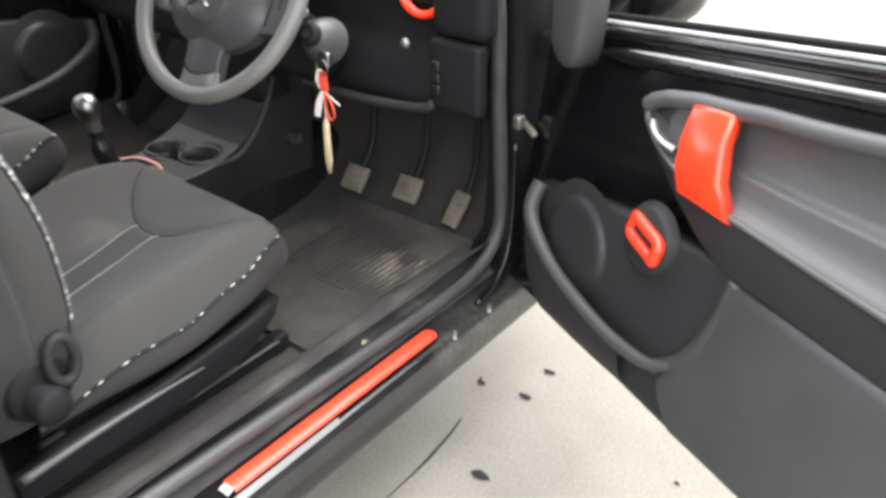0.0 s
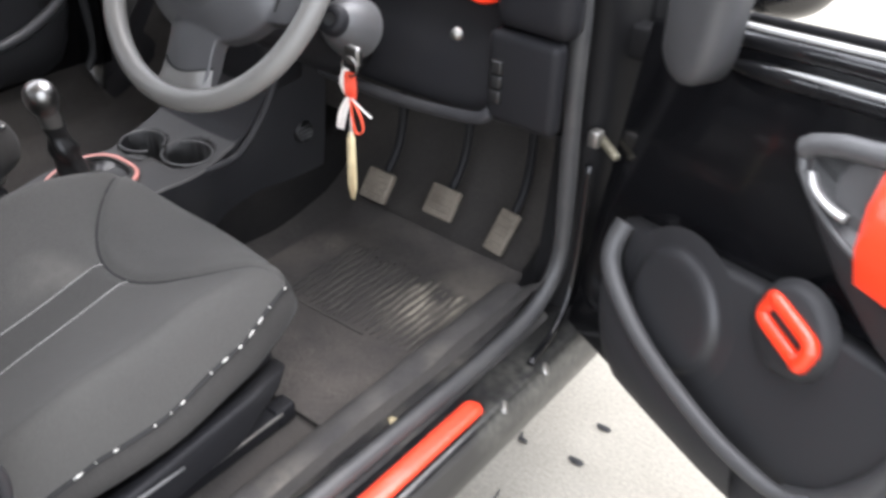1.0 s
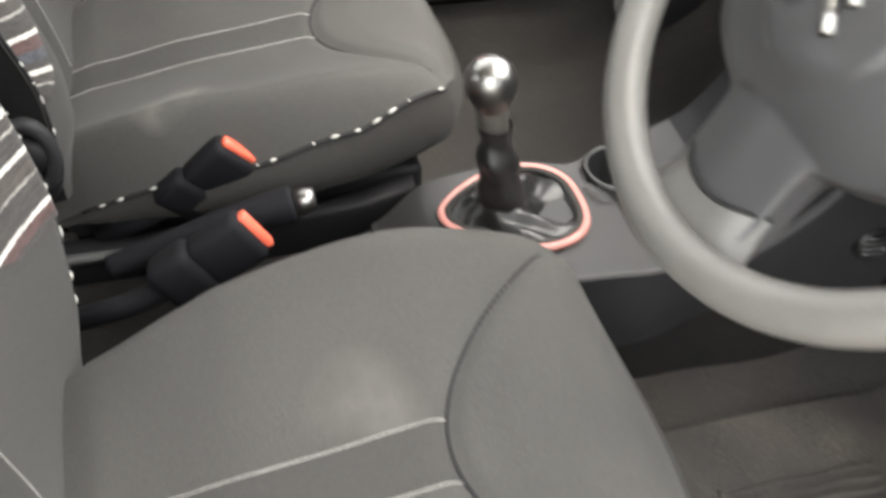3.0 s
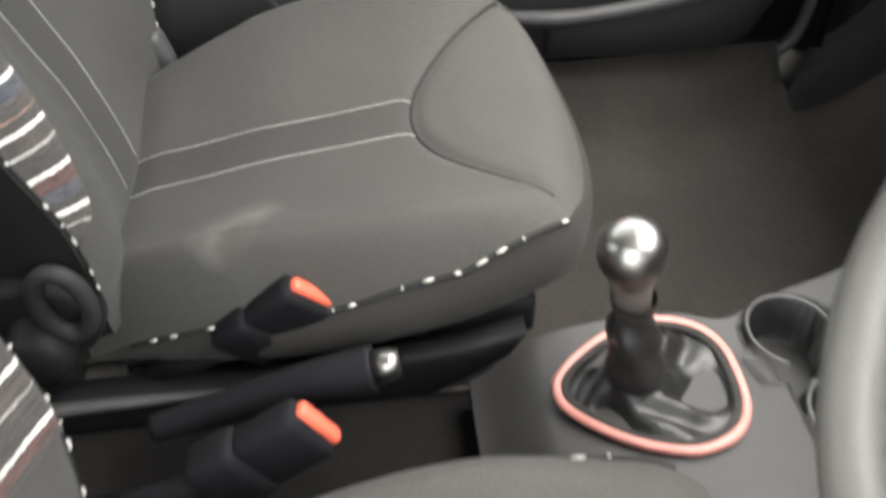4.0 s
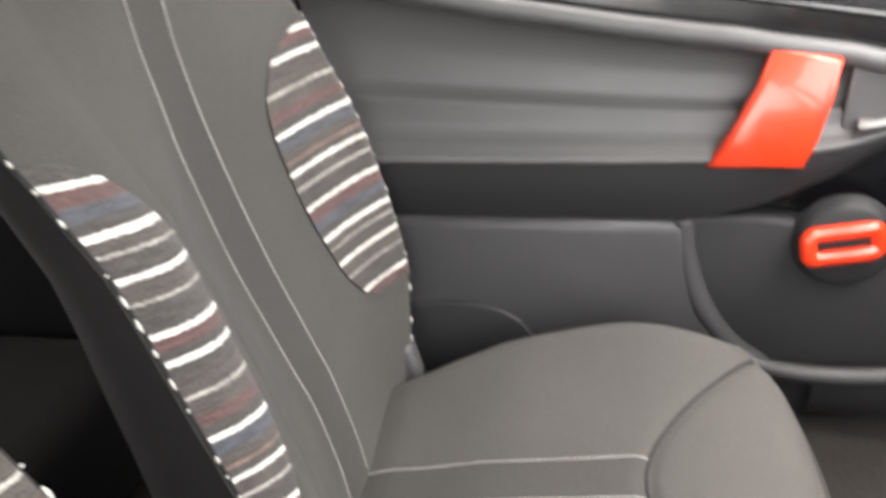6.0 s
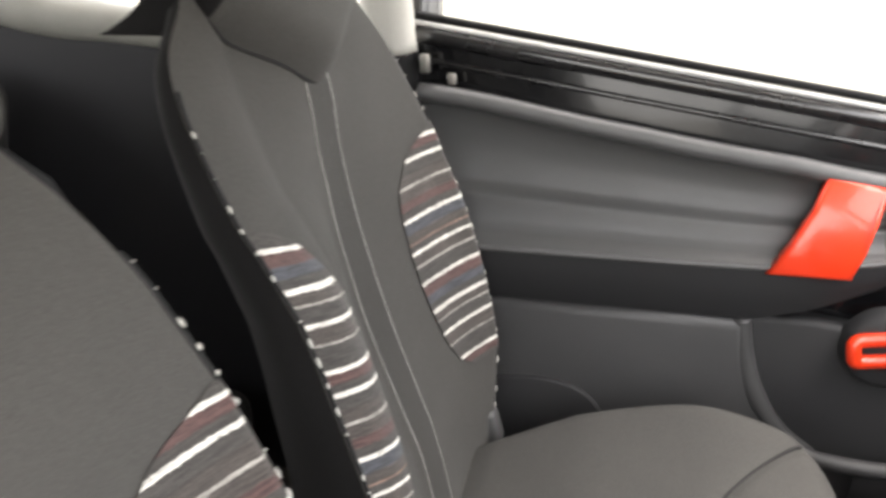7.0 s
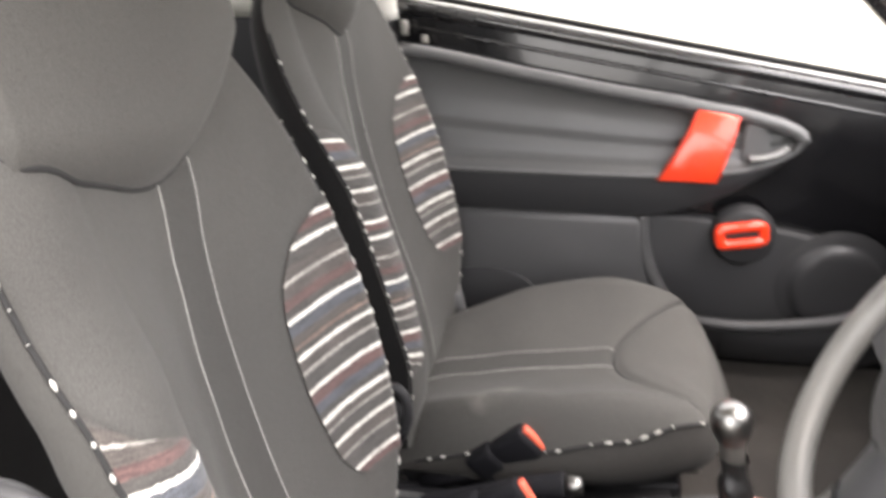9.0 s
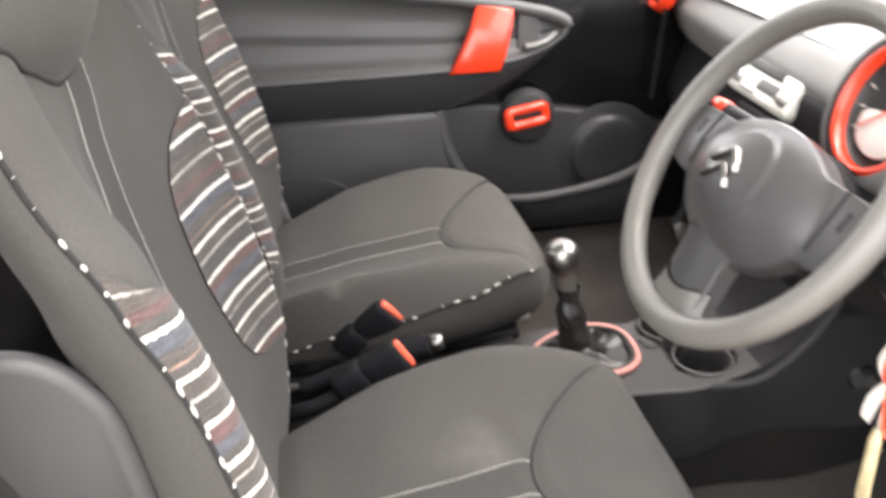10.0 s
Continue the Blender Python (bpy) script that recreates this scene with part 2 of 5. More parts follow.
def stripe_material():
    """Woven multi-coloured stripes, laid out across the v of the patch."""
    m = bpy.data.materials.new("striped_woven_cloth")
    m.use_nodes = True
    nt = m.node_tree
    b = nt.nodes["Principled BSDF"]
    b.inputs["Roughness"].default_value = 0.85
    b.inputs["Sheen Weight"].default_value = 0.15
    uv = nt.nodes.new("ShaderNodeUVMap")
    uv.uv_map = "UVMap"
    sep = nt.nodes.new("ShaderNodeSeparateXYZ")
    nt.links.new(uv.outputs[0], sep.inputs[0])
    co = nt.nodes.new("ShaderNodeTexCoord")
    wob = nt.nodes.new("ShaderNodeTexNoise")
    wob.inputs["Scale"].default_value, wob.inputs["Detail"].default_value = 200, 4
    nt.links.new(co.outputs["Object"], wob.inputs["Vector"])
    add = nt.nodes.new("ShaderNodeMath")
    add.operation = "MULTIPLY_ADD"
    add.inputs[1].default_value = 0.014
    nt.links.new(wob.outputs[0], add.inputs[0])
    nt.links.new(sep.outputs[1], add.inputs[2])
    ramp = nt.nodes.new("ShaderNodeValToRGB")
    cr = ramp.color_ramp
    cr.interpolation = "CONSTANT"
    dark, white, grey = (0.050, 0.046, 0.042), (0.74, 0.72, 0.66), (0.34, 0.325, 0.295)
    red, blue, brown, orange = (0.088, 0.047, 0.043), (0.058, 0.063, 0.074), (0.062, 0.053, 0.047), (0.21, 0.135, 0.10)
    # (from the top of the patch, colour)
    down = [(0.0, white), (0.017, dark), (0.060, brown), (0.108, grey), (0.118, brown), (0.165, red), (0.200, dark), (0.235, white), (0.252, blue), (0.300, brown), (0.338, orange), (0.347, dark),
            (0.378, white), (0.394, brown), (0.440, grey), (0.450, dark), (0.517, white), (0.534, red), (0.580, blue), (0.620, dark), (0.652, white), (0.668, brown), (0.704, grey), (0.714, dark),
            (0.768, white), (0.785, brown), (0.836, grey), (0.846, dark), (0.922, white), (0.939, red), (0.975, dark)]
    ends = [p for p, _ in down[1:]] + [1.0]
    bands = [(1 - e, c) for e, (_, c) in reversed(list(zip(ends, down)))]
    cr.elements[0].position, cr.elements[0].color = 0.0, (*bands[0][1], 1)
    cr.elements[1].position, cr.elements[1].color = bands[1][0], (*bands[1][1], 1)
    for p, c in bands[2:]:
        e = cr.elements.new(p)
        e.color = (*c, 1)
    wrap = nt.nodes.new("ShaderNodeMath")
    wrap.operation = "FRACT"
    nt.links.new(add.outputs[0], wrap.inputs[0])
    nt.links.new(wrap.outputs[0], ramp.inputs[0])
    # single weft threads, lighter and darker
    along = nt.nodes.new("ShaderNodeVectorMath")
    along.operation = "MULTIPLY"
    along.inputs[1].default_value = (3.0, 110.0, 0.0)
    nt.links.new(uv.outputs[0], along.inputs[0])
    weft = nt.nodes.new("ShaderNodeTexNoise")
    weft.inputs["Scale"].default_value, weft.inputs["Detail"].default_value = 1.0, 3
    nt.links.new(along.outputs[0], weft.inputs["Vector"])
    wv = nt.nodes.new("ShaderNodeMapRange")
    wv.inputs["From Min"].default_value, wv.inputs["From Max"].default_value = 0.3, 0.7
    wv.inputs["To Min"].default_value, wv.inputs["To Max"].default_value = 0.55, 1.35
    nt.links.new(weft.outputs[0], wv.inputs["Value"])
    weave = nt.nodes.new("ShaderNodeTexNoise")
    weave.inputs["Scale"].default_value = 900
    nt.links.new(co.outputs["Object"], weave.inputs["Vector"])
    v = nt.nodes.new("ShaderNodeMapRange")
    v.inputs["From Min"].default_value, v.inputs["From Max"].default_value = 0.3, 0.7
    v.inputs["To Min"].default_value, v.inputs["To Max"].default_value = 0.45, 1.3
    nt.links.new(weave.outputs[0], v.inputs["Value"])
    hsv = nt.nodes.new("ShaderNodeHueSaturation")
    both = nt.nodes.new("ShaderNodeMath")
    both.operation = "MULTIPLY"
    nt.links.new(v.outputs[0], both.inputs[0])
    nt.links.new(wv.outputs[0], both.inputs[1])
    nt.links.new(both.outputs[0], hsv.inputs["Value"])
    nt.links.new(ramp.outputs[0], hsv.inputs["Color"])
    nt.links.new(hsv.outputs[0], b.inputs["Base Color"])
    bp = nt.nodes.new("ShaderNodeBump")
    bp.inputs["Strength"].default_value, bp.inputs["Distance"].default_value = 0.5, 0.001
    nt.links.new(weave.outputs[0], bp.inputs["Height"])
    nt.links.new(bp.outputs[0], b.inputs["Normal"])
    return m


STRIPES = stripe_material()


def glass_material():
    m = bpy.data.materials.new("clear_window_glass")
    m.use_nodes = True
    b = m.node_tree.nodes["Principled BSDF"]
    b.inputs["Base Color"].default_value = (0.94, 0.97, 0.95, 1)
    b.inputs["Roughness"].default_value = 0.0
    b.inputs["IOR"].default_value = 1.45
    b.inputs["Transmission Weight"].default_value = 1.0
    return m


GLASS = glass_material()


# ---- mesh helpers ----
def part(name, bm, mat, parent=None, label="", smooth=True):
    """Links a bmesh as one mesh object, under a thing or a part."""
    me = bpy.data.meshes.new(name)
    bm.to_mesh(me)
    bm.free()
    if smooth:
        for f in me.polygons:
            f.use_smooth = True
    me.materials.append(mat)
    ob = new(name, me)
    if parent:
        ob.parent = parent
    if label:
        tagged(ob, label)
    return ob


def thing(name, label, category, at=None, group="", kind=""):
    ob = new(name)
    ob.empty_display_size = 0.05
    if at is not None:
        ob.matrix_world = at
    return tagged(ob, label, category, group, kind)


def sheet(fn, nu, nv, bm=None):
    """A grid fn(u, v) for u, v in 0..1, with its UVs."""
    bm = bm or bmesh.new()
    layer = bm.loops.layers.uv.get("UVMap") or bm.loops.layers.uv.new("UVMap")
    vs = [[bm.verts.new(fn(i / nu, j / nv)) for i in range(nu + 1)] for j in range(nv + 1)]
    for j in range(nv):
        for i in range(nu):
            try:
                f = bm.faces.new((vs[j][i], vs[j][i + 1], vs[j + 1][i + 1], vs[j + 1][i]))
            except ValueError:
                continue
            for loop, (a, b) in zip(f.loops, ((i, j), (i + 1, j), (i + 1, j + 1), (i, j + 1))):
                loop[layer].uv = (a / nu, b / nv)
    return bm


def smooth_path(points, per=8, closed=False):
    """Catmull-Rom through the points."""
    pts = [Vector(p) for p in points]
    n = len(pts)
    out = []
    for i in range(n if closed else n - 1):
        a, b, c, d = (pts[(i + k) % n] if closed else pts[min(max(i + k, 0), n - 1)] for k in (-1, 0, 1, 2))
        for j in range(per):
            t = j / per
            out.append(0.5 * ((2 * b) + (c - a) * t + (2 * a - 5 * b + 4 * c - d) * t * t + (3 * b - a - 3 * c + d) * t ** 3))
    if not closed:
        out.append(pts[-1])
    return out


def tube(path, r, n=8, closed=False, bm=None, flat=1.0):
    """A round bar along the path; r may be a function of 0..1."""
    bm = bm or bmesh.new()
    m = len(path)
    rings, side = [], None
    for i, p in enumerate(path):
        nxt = path[(i + 1) % m] if closed or i < m - 1 else p
        prv = path[i - 1] if closed or i > 0 else p
        d = (nxt - prv).normalized()
        if side is None:
            side = d.cross(Vector((0, 0, 1)))
            side = side if side.length > 0.1 else d.cross(Vector((1, 0, 0)))
        side = (side - d * side.dot(d)).normalized()
        up = side.cross(d)
        rad = r(i / max(1, m - 1)) if callable(r) else r
        rings.append([bm.verts.new(p + rad * (math.cos(a) * side + flat * math.sin(a) * up)) for a in (2 * math.pi * k / n for k in range(n))])
    for i in range(m if closed else m - 1):
        a, b = rings[i], rings[(i + 1) % m]
        for k in range(n):
            bm.faces.new((a[k], a[(k + 1) % n], b[(k + 1) % n], b[k]))
    if not closed:
        bm.faces.new(rings[0][::-1])
        bm.faces.new(rings[-1])
    return bm


def box(size, at=(0, 0, 0), bevel=0.004, turn=None, bm=None, segments=2):
    bm2 = bmesh.new()
    bmesh.ops.create_cube(bm2, size=1)
    bmesh.ops.scale(bm2, vec=size, verts=bm2.verts)
    if bevel:
        bmesh.ops.bevel(bm2, geom=bm2.edges[:], offset=bevel, segments=segments, affect="EDGES", profile=0.6)
    m = Matrix.Translation(at) @ (turn or Matrix())
    bmesh.ops.transform(bm2, matrix=m, verts=bm2.verts)
    if bm is None:
        return bm2
    me = bpy.data.meshes.new("piece")
    bm2.to_mesh(me)
    bm2.free()
    bm.from_mesh(me)
    bpy.data.meshes.remove(me)
    return bm


def lathe(profile, n=28, m=None, bm=None, squash=1.0):
    """A turned body: (radius, height) pairs round the local z."""
    bm = bm or bmesh.new()
    m = m or Matrix()
    rings = []
    for r, h in profile:
        if r < 1e-5:
            rings.append([bm.verts.new(m @ Vector((0, 0, h)))])
        else:
            rings.append([bm.verts.new(m @ Vector((r * math.cos(a), squash * r * math.sin(a), h))) for a in (2 * math.pi * k / n for k in range(n))])
    for a, b in zip(rings, rings[1:]):
        for k in range(n):
            if len(a) == 1 and len(b) == 1:
                continue
            if len(a) == 1:
                bm.faces.new((a[0], b[(k + 1) % n], b[k]))
            elif len(b) == 1:
                bm.faces.new((a[k], a[(k + 1) % n], b[0]))
            else:
                bm.faces.new((a[k], a[(k + 1) % n], b[(k + 1) % n], b[k]))
    return bm


def slab(outline, lay, thick, bevel=0.003):
    """A plate: a 2D outline raised from depth 0 to thick, laid out by lay(a, b, depth)."""
    bm = bmesh.new()
    low = [bm.verts.new(Vector((a, b, 0))) for a, b in outline]
    bm.faces.new(low)
    ext = bmesh.ops.extrude_face_region(bm, geom=bm.faces[:])
    top = [v for v in ext["geom"] if isinstance(v, bmesh.types.BMVert)]
    bmesh.ops.translate(bm, vec=(0, 0, thick), verts=top)
    if bevel:
        edges = [e for e in bm.edges if all(v.co.z > thick * 0.5 for v in e.verts)]
        bmesh.ops.bevel(bm, geom=edges, offset=bevel, segments=3, affect="EDGES", profile=0.5)
    for v in bm.verts:
        v.co = Vector(lay(*v.co))
    bmesh.ops.recalc_face_normals(bm, faces=bm.faces)
    return bm


def lerp_table(table, x):
    """Linear look-up in (x, y) rows, eased."""
    if x <= table[0][0]:
        return table[0][1]
    for (a, p), (b, q) in zip(table, table[1:]):
        if x <= b:
            t = (x - a) / (b - a)
            return p + (q - p) * t
    return table[-1][1]


def eased(table, x):
    """Catmull-Rom look-up in (x, y) rows."""
    xs = [a for a, _ in table]
    if x <= xs[0]:
        return table[0][1]
    if x >= xs[-1]:
        return table[-1][1]
    i = max(k for k in range(len(xs)) if xs[k] <= x)
    i = min(i, len(xs) - 2)
    t = (x - xs[i]) / (xs[i + 1] - xs[i])
    p = [table[min(max(i + k, 0), len(table) - 1)][1] for k in (-1, 0, 1, 2)]
    return 0.5 * (2 * p[1] + (p[2] - p[0]) * t + (2 * p[0] - 5 * p[1] + 4 * p[2] - p[3]) * t * t + (3 * p[1] - p[0] - 3 * p[2] + p[3]) * t ** 3)


def dashes(path, length, gap, r, lift=0.0, jitter=0.0):
    """Short separate stitches along a path, as one mesh."""
    bm = bmesh.new()
    run = 0.0
    marks = []
    for a, b in zip(path, path[1:]):
        seg = (b - a).length
        if seg < 1e-6:
            continue
        t = 0.0
        while run + (seg - t) >= length + gap:
            t += length + gap - run
            run = 0.0
            marks.append((a.lerp(b, t / seg), (b - a).normalized()))
        run += seg - t
    rng = random.Random(5)
    for p, d in marks:
        if rng.random() < 0.10:
            continue
        k = length * (0.5 + jitter * (rng.random() - 0.55))
        p = p + d * gap * 0.5 * (rng.random() - 0.5)
        tube([p - d * k, p, p + d * k], lambda s: r * (1.0 - 0.6 * abs(2 * s - 1)), 6, bm=bm)
    return bm


# ---- ground ----
def build_ground():
    bm = bmesh.new()
    bmesh.ops.create_grid(bm, x_segments=40, y_segments=40, size=300)
    ob = part("ground", bm, CONCRETE, smooth=False)
    tagged(ob, "pale cream concrete yard with dark specks and cracks", "ground", kind="structure")
    rng = random.Random(3)
    # dead leaves and grit on the concrete
    for k, (x, y) in enumerate([(0.766, 0.930), (0.768, 0.828), (0.825, 0.583), (0.667, 0.808), (1.138, 0.794)]):
        bm = bmesh.new()
        r = (0.014, 0.015, 0.017, 0.009, 0.005)[k] * (0.9 + 0.3 * rng.random())
        n = 7
        ring = [bm.verts.new((x + r * (0.9 + 0.5 * rng.random()) * math.cos(2 * math.pi * i / n), y + 0.55 * r * (0.8 + 0.5 * rng.random()) * math.sin(2 * math.pi * i / n), 0.003)) for i in range(n)]
        top = bm.verts.new((x, y, 0.008))
        for i in range(n):
            bm.faces.new((ring[i], ring[(i + 1) % n], top))
        leaf = part("dead_leaf", bm, SEAM)
        tagged(leaf, "small dark dead leaf lying on pale concrete", "leaf", group="leaves on the concrete")
    # hairline cracks
    for pts in ([(0.704, 0.69), (0.709, 0.64), (0.722, 0.56), (0.719, 0.50), (0.724, 0.43), (0.735, 0.33)], [(0.650, 0.825), (0.662, 0.812), (0.672, 0.806)]):
        path = smooth_path([(x + 0.004 * rng.uniform(-1, 1), y, 0.001) for x, y in pts], 6)
        bm = tube(path, lambda s: 0.0034 * (0.35 + 0.65 * math.sin(math.pi * min(1, 0.15 + s)) ** 2), 5, flat=0.3)
        part("crack", bm, SEAM, ob)


build_ground()


# ---- car body ----
car = thing("car", "small black hatchback with its driver door wide open", "car")


# ---- seats ----
def cushion_half(y):
    return eased([(-0.06, 0.180), (0.0, 0.190), (0.1, 0.212), (0.22, 0.224), (0.34, 0.216), (0.41, 0.200), (0.46, 0.172)], y)


DIP = [0.35]


def cushion_top(a, b):
    y0 = -0.06 + 0.50 * b
    lx = cushion_half(y0) * a
    front = 0.455 - (0.95 if lx < 0 else 1.25) * lx * lx
    y = -0.06 + (front + 0.06) * b
    if not LEAN[0]:
        # softer front corners
        y -= (0.006 + (0.018 if a < 0 else 0.006) * abs(a) ** 5) * b ** 5
    e, ease = abs(a), max(0.0, min(1.0, (b - 0.64) / 0.40))
    side = 1 - 0.6 * ease * ease * (3 - 2 * ease)
    z = eased([(-0.06, 0.455), (0.0, 0.476), (0.1, 0.498), (0.2, 0.511), (0.28, 0.519), (0.36, 0.525), (0.41, 0.521), (0.45, 0.506)], y0)
    z += (0.066 + (0.022 * math.sin(math.pi * max(0.0, min(1.0, (b - 0.3) / 1.0))) if a < 0 else 0.0)) * e ** 2.2 * side * min(1, 0.45 + b * 1.6)
    z -= eased([(-0.06, 0.090), (0.03, 0.098), (0.2, 0.098), (0.34, 0.072), (0.40, 0.034), (0.45, 0.010)], y0) * max(0.0, (e - 0.78) / 0.22) ** 2.4
    if not LEAN[0] and a > 0:
        z += 0.010 * b ** 4 * e ** 4
    if LEAN[0] and a > 0:
        # the door side is worn down by getting in and out
        z -= 0.012 * max(0.0, (e - 0.74) / 0.26) ** 2 * max(0.0, min(1.0, (y0 - 0.05) / 0.15))
    z -= 0.030 * max(0.0, (b - 0.9) / 0.1) ** 2 * (1 - 0.75 * e ** 3)
    seam = y - (0.274 + 0.115 * (lx / 0.16) ** 2)
    if abs(lx) < 0.185:
        z -= 0.006 * math.exp(-((seam / 0.008) ** 2))
        z += 0.005 * max(0.0, min(1.0, seam / 0.05)) if b < 0.97 else 0.0
    z -= eased([(-0.06, 0.008), (0.0, 0.012), (0.06, 0.017), (0.12, 0.015), (0.18, 0.011), (0.24, 0.004), (0.29, 0.0)], y) * math.exp(-((lx / 0.10) ** 2)) * DIP[0]
    z += 0.0016 * noise.noise(Vector((lx * 14, y * 14, 1.7)))
    return Vector((lx, y, z))


def cushion_at(lx, y, lift=0.0):
    b = (y + 0.06) / (0.455 - (0.95 if lx < 0 else 1.25) * lx * lx + 0.06)
    a = lx / cushion_half(-0.06 + 0.50 * b)
    p = cushion_top(max(-1, min(1, a)), max(0, min(1, b)))
    return p + Vector((0, 0, lift))


def back_half(z, a=-1.0):
    wide = eased([(0.44, 0.190), (0.52, 0.215), (0.60, 0.238), (0.72, 0.250), (0.82, 0.248), (0.92, 0.230), (1.0, 0.208), (1.06, 0.178), (1.12, 0.135)], z)
    return wide if a < 0 else eased([(0.44, 0.192), (0.52, 0.211), (0.60, 0.2235), (0.68, 0.232), (0.757, 0.2345), (0.85, 0.231), (0.92, 0.2325), (1.0, 0.230), (1.04, 0.229), (1.08, 0.212), (1.12, 0.165)], z) * (1.045 if LEAN[0] else 1.0)


LEAN = [0.0]
CLOTH = [SEAT]


def back_front(a, z):
    e = abs(a)
    lx = back_half(z, a) * a
    y = -0.030 - 0.215 * (z - 0.46)
    if a < 0:
        y += eased([(0.44, 0.010), (0.52, 0.035), (0.62, 0.056), (0.75, 0.056), (0.92, 0.038), (1.05, 0.012), (1.12, 0.0)], z) * e ** 2.6
        y -= 0.030 * max(0.0, (e - 0.955) / 0.045) ** 1.6
    else:
        # a fuller bolster: it rolls over its crest and back to the piping
        swell = eased([(0.44, 0.002), (0.52, 0.028), (0.60, 0.046), (0.70, 0.046), (0.757, 0.042), (0.81, 0.036), (0.85, 0.031), (0.92, 0.024), (0.96, 0.014), (1.0, 0.005), (1.06, -0.003), (1.12, -0.010)], z)
        swell += (0.010 if LEAN[0] else -0.017) * max(0.0, min(1.0, (z - 0.86) / 0.08))
        s = max(0.0, min(1.0, (e - 0.16) / 0.48))
        y += swell * s * s * (3 - 2 * s)
        y += max(0.6, min(1.0, swell / 0.03)) * ((0.025 if LEAN[0] else 0.018) - 0.004 * max(0.0, min(1.0, (z - 0.86) / 0.08))) * math.sin(math.pi * max(0.0, min(1.0, (e - 0.58) / 0.42)))
        if LEAN[0]:
            # the door-side bolster stands further forward along its middle
            s = max(0.0, min(1.0, (e - 0.55) / 0.45))
            y += eased([(0.52, 0.0), (0.62, 0.008), (0.72, 0.020), (0.80, 0.024), (0.86, 0.022), (0.90, 0.010), (0.95, 0.003), (1.0, 0.0)], z) * s * s * (3 - 2 * s)
    # the middle leans out at the small of the back and sinks in above it
    y += eased([(0.44, 0.004), (0.50, 0.010), (0.55, 0.013), (0.60, 0.012), (0.65, 0.004), (0.70, -0.003), (0.75, -0.009), (0.80, -0.013), (0.88, -0.014), (0.95, -0.010), (1.0, -0.003), (1.12, 0.0)], z) * math.exp(-((lx / 0.085) ** 2))
    y += LEAN[0] * (z - 0.46)
    y += 0.0016 * noise.noise(Vector((lx * 13, 4.1, z * 13)))
    return Vector((lx, y, z))


def patch_inner(t):
    """How far the striped patch reaches from the edge, from its top (0) to its foot (1)."""
    return eased([(0, 0.04), (0.08, 0.30), (0.2, 0.47), (0.35, 0.52), (0.6, 0.50), (0.85, 0.42), (0.95, 0.32), (1, 0.22)], t)


def inner_reach(z):
    """The same on the fuller bolster, in metres."""
    return eased([(0.58, 0.010), (0.596, 0.028), (0.634, 0.043), (0.66, 0.055), (0.70, 0.065), (0.757, 0.073), (0.84, 0.078), (0.89, 0.070), (0.918, 0.050), (0.93, 0.030)], z)


PATCH_SHIFT = {-1: 0.0, 1: 0.0}


def striped(bm, shift):
    """Moves the weave along the patch, which is cut anew from the cloth each time."""
    layer = bm.loops.layers.uv["UVMap"]
    for f in bm.faces:
        for loop in f.loops:
            loop[layer].uv.y = loop[layer].uv.y * (1.1 if shift == 0 else 1.3) + shift
    return bm


